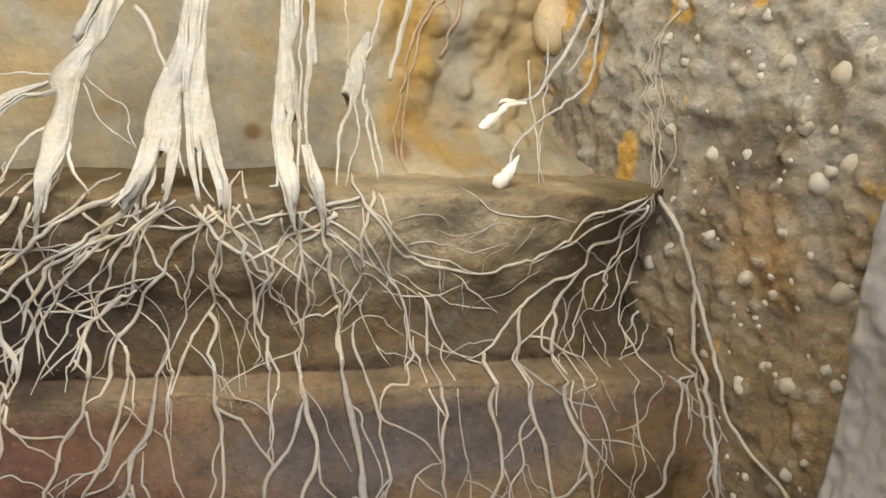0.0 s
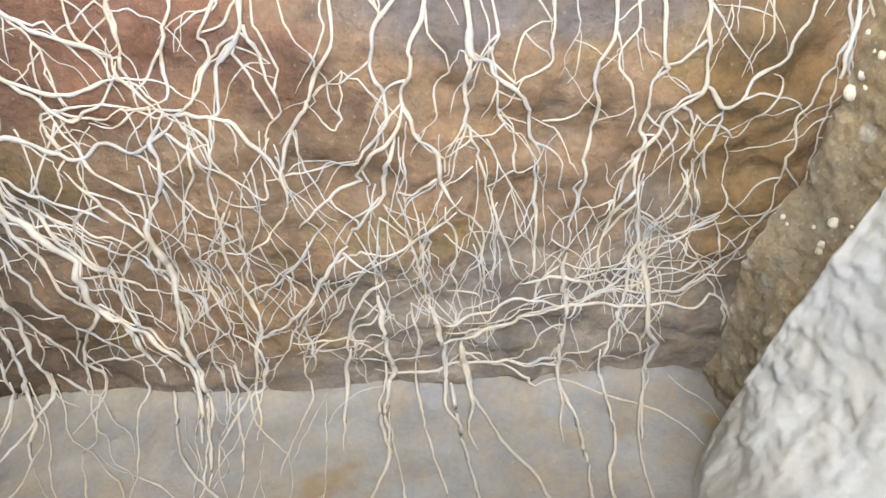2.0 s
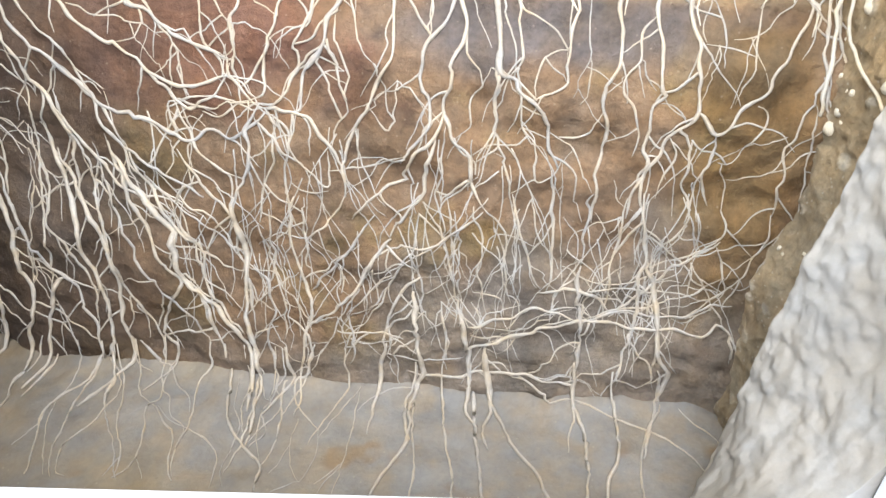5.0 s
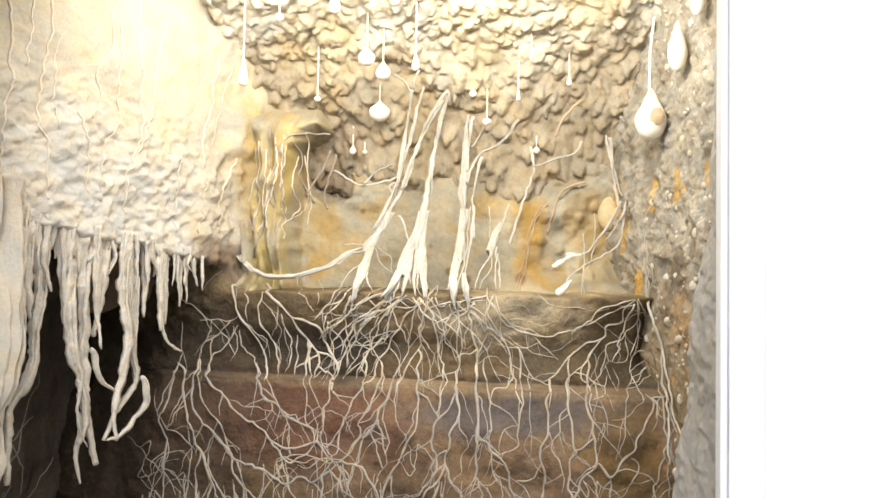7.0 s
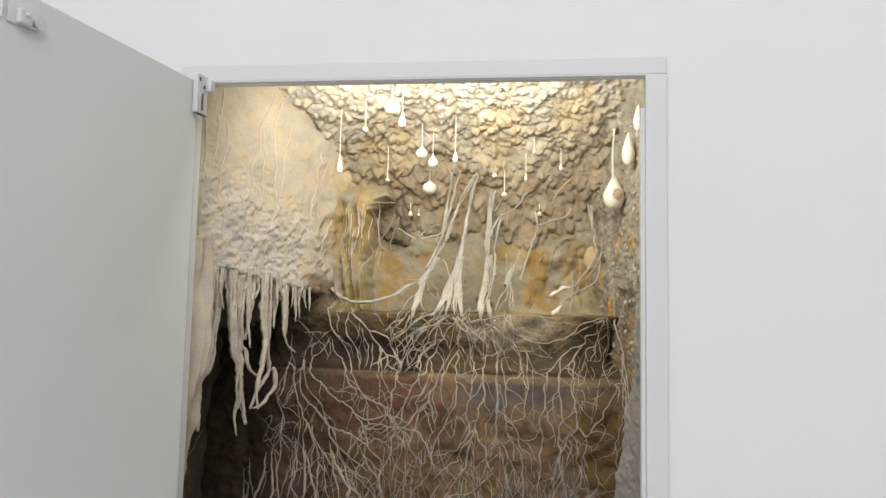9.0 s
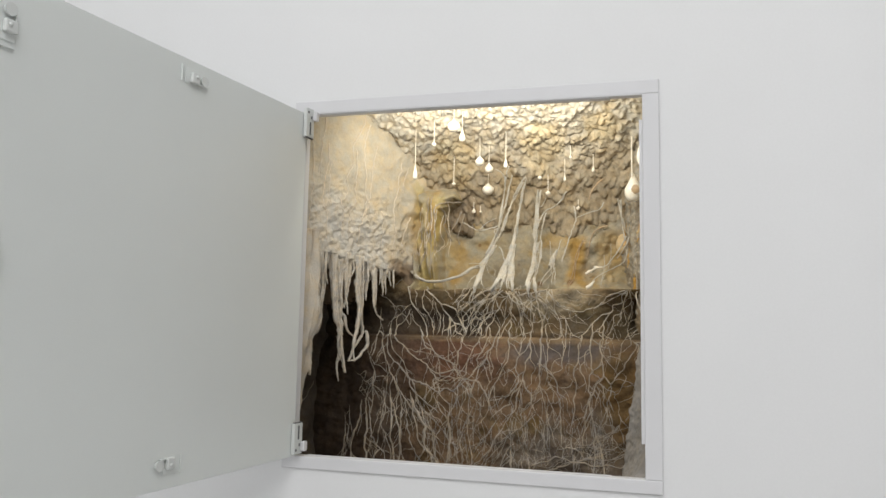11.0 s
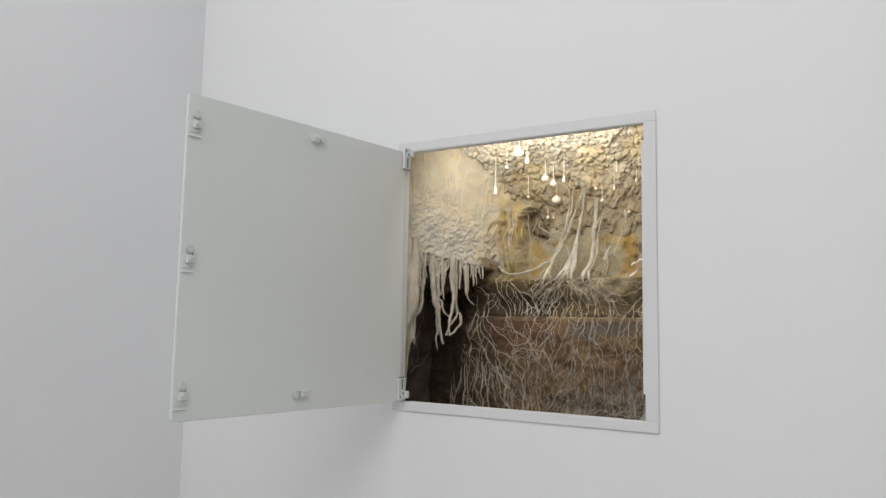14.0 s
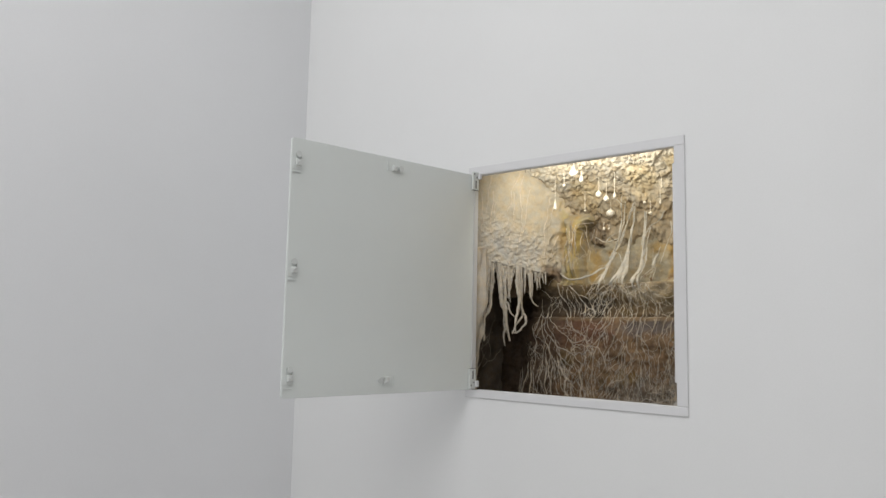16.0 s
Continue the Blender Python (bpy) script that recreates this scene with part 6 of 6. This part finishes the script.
for owner, bits in FINE.items():
    tagged(place(part("root_hair", joined("root_hair", bits, M_fine)), owner), "hair-fine side rootlets", kind="stuff")


hollow_roots = empty("hollow_roots", -0.36, 0.2, 1.5, "thin dim roots on the shade-coloured earth under the rock", "roots")
for k in range(16):
    p, ang = np.array([RNG.uniform(0.06, 0.16), RNG.uniform(1.40, 1.60)]), RNG.uniform(0.1, 1.0) * RNG.choice([1, 1, -1])
    pts = [p]
    for _ in range(int(RNG.uniform(14, 40))):
        ang += RNG.normal(0, 0.2)
        p = p + 0.004 * np.array([math.cos(ang), math.sin(ang)])
        if p[0] < 0.30 and 1.36 < p[1] < 1.70:
            pts.append(p)
    pts = np.array(pts)
    rr = np.linspace(RNG.uniform(0.0006, 0.0011), 0.0004, len(pts))
    line = xyz(hollow_x(pts[:, 0], pts[:, 1]) + 0.6 * rr, pts[:, 0], pts[:, 1])
    place(part("root", joined("root", [tube(line, rr, 6, 0.2, seed=k)], M_fine)), hollow_roots)

# threads over the golden drapery
NOW[0] = empty("drapery_threads", -0.14, 0.27, 1.76, "fine cream root threads over golden draped clay", "roots")
for k in range(11):
    x = -162 + 5.2 * k + RNG.uniform(-2, 2)
    top, low = RNG.uniform(440, 492), RNG.uniform(350, 400)
    panel(RNG.uniform(0.6, 1.0), [(x, top), (x + RNG.uniform(-5, 3), 0.6 * top + 0.4 * low), (x - RNG.uniform(0, 8), 0.25 * top + 0.75 * low), (x - RNG.uniform(0, 14), low)], M_thread)

# a fringe of short roots along the rock's lower edge
for k in range(26):
    y = 0.058 + 0.0062 * k + RNG.uniform(-0.003, 0.003)
    z = float(rock_low(np.array([y]))[0]) * 1000 - 1400
    drop_mm = RNG.uniform(18, 75) * (1 - 0.6 * k / 26)
    hang(RNG.uniform(1.4, 3.2), [(y * 1000, z), (y * 1000 + RNG.uniform(-4, 4), z - 0.5 * drop_mm), (y * 1000 + RNG.uniform(-5, 7), z - drop_mm)])

# webbed lower ends of the trunks
mass([(-18.1, -7.0, 394.9), (-23.8, -15.1, 379.0), (-31.7, -22.1, 369.1), (-39.8, -25.8, 360.4), (-42.0, -28.6, 355.2), (-38.0, -28.7, 349.6), (-39.1, -30.6, 342.5), (-41.7, -31.8, 334.9), (-41.9, -32.0, 325.1), (-44.6, -36.4, 315.4), (-45.3, -40.4, 308.1), (-45.9, -43.3, 302.8)])
mass([(19.4, 26.7, 397.0), (16.0, 24.3, 380.8), (10.3, 21.4, 367.3), (5.2, 17.8, 356.4), (1.6, 16.8, 343.2), (-0.5, 16.3, 332.9), (-1.4, 15.5, 327.3)])
mass([(-0.9, 8.5, 331.6), (-3.4, 5.6, 320.3), (-8.5, 1.3, 312.2), (-12.4, -5.2, 306.5)])
mass([(11.8, 16.9, 334.2), (10.2, 15.7, 325.3), (8.6, 14.5, 317.8), (6.5, 11.5, 308.9)])
mass([(26.2, 31.7, 397.3), (24.0, 29.3, 381.1), (20.0, 28.7, 364.9), (18.9, 30.2, 348.7), (17.9, 31.8, 335.6), (19.8, 32.3, 329.2)])
mass([(24.2, 32.5, 333.0), (27.5, 34.1, 322.8), (29.4, 36.1, 312.5), (30.6, 36.3, 304.2)])
mass([(65.6, 75.2, 399.8), (64.2, 73.5, 383.1), (64.0, 70.7, 374.7), (62.8, 72.3, 363.5), (61.6, 72.4, 349.6), (61.1, 70.8, 344.1)])
mass([(61.4, 66.2, 348.2), (58.9, 64.6, 328.1), (57.6, 66.6, 320.3), (60.0, 67.8, 309.7), (61.5, 66.6, 302.3), (62.9, 66.7, 294.9)])
mass([(70.4, 75.3, 329.4), (70.6, 76.1, 322.9), (71.5, 78.8, 314.9), (73.9, 80.1, 306.9), (77.5, 81.4, 296.1)])
mass([(108.9, 111.0, 384.9), (101.3, 109.6, 374.8), (96.5, 106.5, 361.7), (94.9, 100.5, 353.6)])
club([(196.6, 351.0, 0.8), (188.8, 350.3, 1.1), (183.6, 349.0, 1.7), (178.3, 345.0, 2.2), (173.0, 342.0, 3.1), (168.8, 339.4, 2.6), (166.1, 337.3, 1.5)])
club([(190.8, 352.1, 0.5), (186.7, 352.0, 1.3), (182.1, 351.9, 1.1), (180.4, 350.7, 0.5)])
club([(184.1, 324.4, 0.6), (180.2, 319.7, 1.6), (177.4, 316.5, 2.4), (174.1, 313.1, 3.1), (170.7, 310.5, 3.0), (168.0, 309.5, 1.2)])

# ---- white drops under the roof ----
def drop(x, y, z, w, h, thread):
    """A white teardrop that hangs on a thread; mm, height over 1.4 m."""
    n, sides = 22, 14
    t = np.linspace(0, 1, n)
    belly = 1 - min(0.5 * w / h, 0.5)
    prof = np.where(t < belly, smooth(0, belly, t) ** 1.3, np.sqrt(np.clip(1 - ((t - belly) / (1 - belly)) ** 2, 0, 1))) * (w / 2000)
    prof[0], prof[-1] = 0.0005, 0.0003
    zz = h / 1000 * (0.5 - t)
    stem = max(thread / 1000 - h / 2000, 0.0) + 0.012
    zz = np.r_[stem + h / 2000, zz]
    prof = np.r_[0.0007, np.maximum(prof, 0.0006)]
    ang = np.linspace(0, 2 * np.pi, sides, endpoint=False)
    v = np.stack([prof[:, None] * np.cos(ang), prof[:, None] * np.sin(ang), np.repeat(zz[:, None], sides, 1)], -1)
    i = np.arange(n * sides)
    j = (i // sides) * sides + (i % sides + 1) % sides
    faces = np.stack([i + sides, j + sides, j, i], 1).tolist() + [list(range(sides)), list(range(n * sides, (n + 1) * sides))[::-1]]
    ob = part("hanging_drop", mesh_from("hanging_drop", v.reshape(-1, 3), faces, M_wax))
    ob.location = (x / 1000, y / 1000, 1.4 + z / 1000)
    tagged(ob, "round white drop hanging on a fine thread" if w > 14 else "small white drop hanging on a fine thread", "drop", "white drops")


drop(-151.4, 186.1, 534.1, 9.8, 41.2, 69.9)
drop(-180.7, 269.6, 507.6, 7.9, 22.8, 28.3)
drop(-107.1, 159.4, 575.5, 8.8, 9.6, 43.6)
drop(-62.9, 134.7, 603.8, 23.4, 28, 27.7)
drop(-51.8, 155.3, 592.6, 11.1, 33.1, 28.7)
drop(-30.6, 213.9, 554, 18.1, 24.7, 31.7)
drop(-15.6, 228.7, 543.2, 16.5, 24.8, 31.7)
drop(-26.2, 274.3, 510.2, 23.9, 27.3, 19.8)
drop(-88.8, 242.6, 515.1, 7.6, 7.6, 48.5)
drop(-60.9, 301.4, 471.2, 7.9, 14, 26.9)
drop(-47.8, 305.8, 468.8, 5.2, 7, 14.4)
drop(21.9, 202.9, 546.2, 8.1, 25.9, 47.8)
drop(78, 267.1, 527.6, 8.4, 10.9, 11.5)
drop(93.7, 267.1, 496.2, 10.1, 10.1, 43)
drop(127.2, 254.8, 524.2, 5, 18.3, 28.4)
drop(149.1, 297.6, 470.4, 8.5, 10.3, 25.7)
drop(214, 325.3, 425.6, 9.5, 12.2, 18.3)
drop(139.8, 234.8, 559.7, 5, 11.5, 10.6)
drop(180.8, 252.5, 538.9, 5.8, 16.6, 15.8)


def pod(name, label, category, x, y, z, w, d, h, tip, mat, spot=False):
    """A plump rounded body, drawn out to a tip at its top."""
    bm = bmesh.new()
    bmesh.ops.create_uvsphere(bm, u_segments=24, v_segments=16, radius=1)
    for v in bm.verts:
        c = v.co
        k = max(c.z, 0)
        s = 1 - tip * k ** 1.5 * 0.75
        v.co = (c.x * s * w / 2, c.y * s * d / 2, (c.z + tip * k ** 3 * 0.6) * h / 2)
        v.co *= 1 + 0.05 * noise.noise(v.co * 120)
    me = bpy.data.meshes.new(name)
    bm.to_mesh(me)
    bm.free()
    me.materials.append(mat)
    me.polygons.foreach_set("use_smooth", [True] * len(me.polygons))
    ob = tagged(part(name, me), label, category)
    ob.location = (x, y, z)
    if spot:
        bm = bmesh.new()
        bmesh.ops.create_icosphere(bm, subdivisions=2, radius=1)
        for v in bm.verts:
            v.co = Vector((v.co.x * 0.0075, v.co.y * 0.003, v.co.z * 0.0085)) * (1 + 0.3 * noise.noise(v.co * 3))
        sm = bpy.data.meshes.new("brown_patch")
        bm.to_mesh(sm)
        bm.free()
        sm.materials.append(M_rootd)
        s = part("brown_patch", sm, ob, "rusty brown sunken patch")
        s.location = (0.003, -d * 0.45, 0.0)
    return ob


pod("white_pod", "plump white pod with a rusty patch on the wall", "pod", 0.255, 0.193, 1.882, 0.031, 0.026, 0.042, 0.8, M_wax, True)
thread_line = spline(np.array([(0.253, 0.190, 1.90), (0.2525, 0.186, 1.94), (0.253, 0.17, 1.975)]), 0.004)
tagged(part("pod_thread", joined("pod_thread", [tube(thread_line, np.full(len(thread_line), 0.0014), 7, 0.1)], M_wax)), "fine white thread above a plump pod", "thread")
pod("white_pod", "pale teardrop pod lying against the pebbled wall", "pod", 0.270, 0.150, 1.936, 0.018, 0.016, 0.040, 0.7, M_wax)
pod("white_pod", "small pale pod against the pebbled wall", "pod", 0.279, 0.115, 1.972, 0.014, 0.014, 0.032, 0.7, M_wax)
pod("egg_stone", "smooth buff egg-shaped stone in the clay", "stone", 0.233, 0.313, 1.799, 0.026, 0.022, 0.038, 0.15, M_egg)


# ---- pebbles set in the conglomerate wall ----
def pebble_mesh(k):
    bm = bmesh.new()
    bmesh.ops.create_icosphere(bm, subdivisions=2, radius=1)
    for v in bm.verts:
        v.co *= 1 + 0.25 * noise.noise(v.co * 1.3 + Vector((k * 7.3, 0, 0))) + 0.12 * noise.noise(v.co * 4 + Vector((k * 3.1, 0, 0)))
    me = bpy.data.meshes.new("pebble")
    bm.to_mesh(me)
    bm.free()
    me.materials.append(M_pebble if k % 3 == 1 else M_pebble2)
    me.polygons.foreach_set("use_smooth", [True] * len(me.polygons))
    return me


PEB = [pebble_mesh(k) for k in range(6)]
conglomerate = bpy.data.objects["conglomerate_wall"]


def pebble(y, z, size, k):
    ob = new("pebble", PEB[k % 6])
    ob.parent = conglomerate
    s = size / 2
    ob.matrix_basis = pose(float(right_x(np.array([y]), np.array([z]))[0]) + 0.42 * s, y, z, 40 * k, 25 * k, 70 * k) @ Matrix.Diagonal((s, s * 0.75, s * 0.9, 1))


for y, z, s, k in ((0.126, 1.675, 0.018, 1), (0.226, 1.786, 0.007, 2), (0.208, 1.785, 0.007, 0), (0.174, 1.794, 0.008, 3), (0.127, 1.730, 0.014, 4), (0.139, 1.721, 0.012, 5),
                   (0.155, 1.631, 0.007, 1), (0.200, 1.699, 0.006, 3), (0.125, 1.639, 0.008, 0), (0.120, 1.634, 0.009, 2), (0.164, 1.772, 0.010, 1), (0.133, 1.767, 0.016, 4), (0.134, 1.744, 0.007, 3)):
    pebble(y, z, s, k)
for k in range(285):
    y, z = 0.06 + 0.17 * RNG.random(), 1.47 + 0.52 * RNG.random()
    pebble(y, z, 0.0028 + 0.008 * RNG.random() ** 2.2, int(RNG.integers(0, 60)))
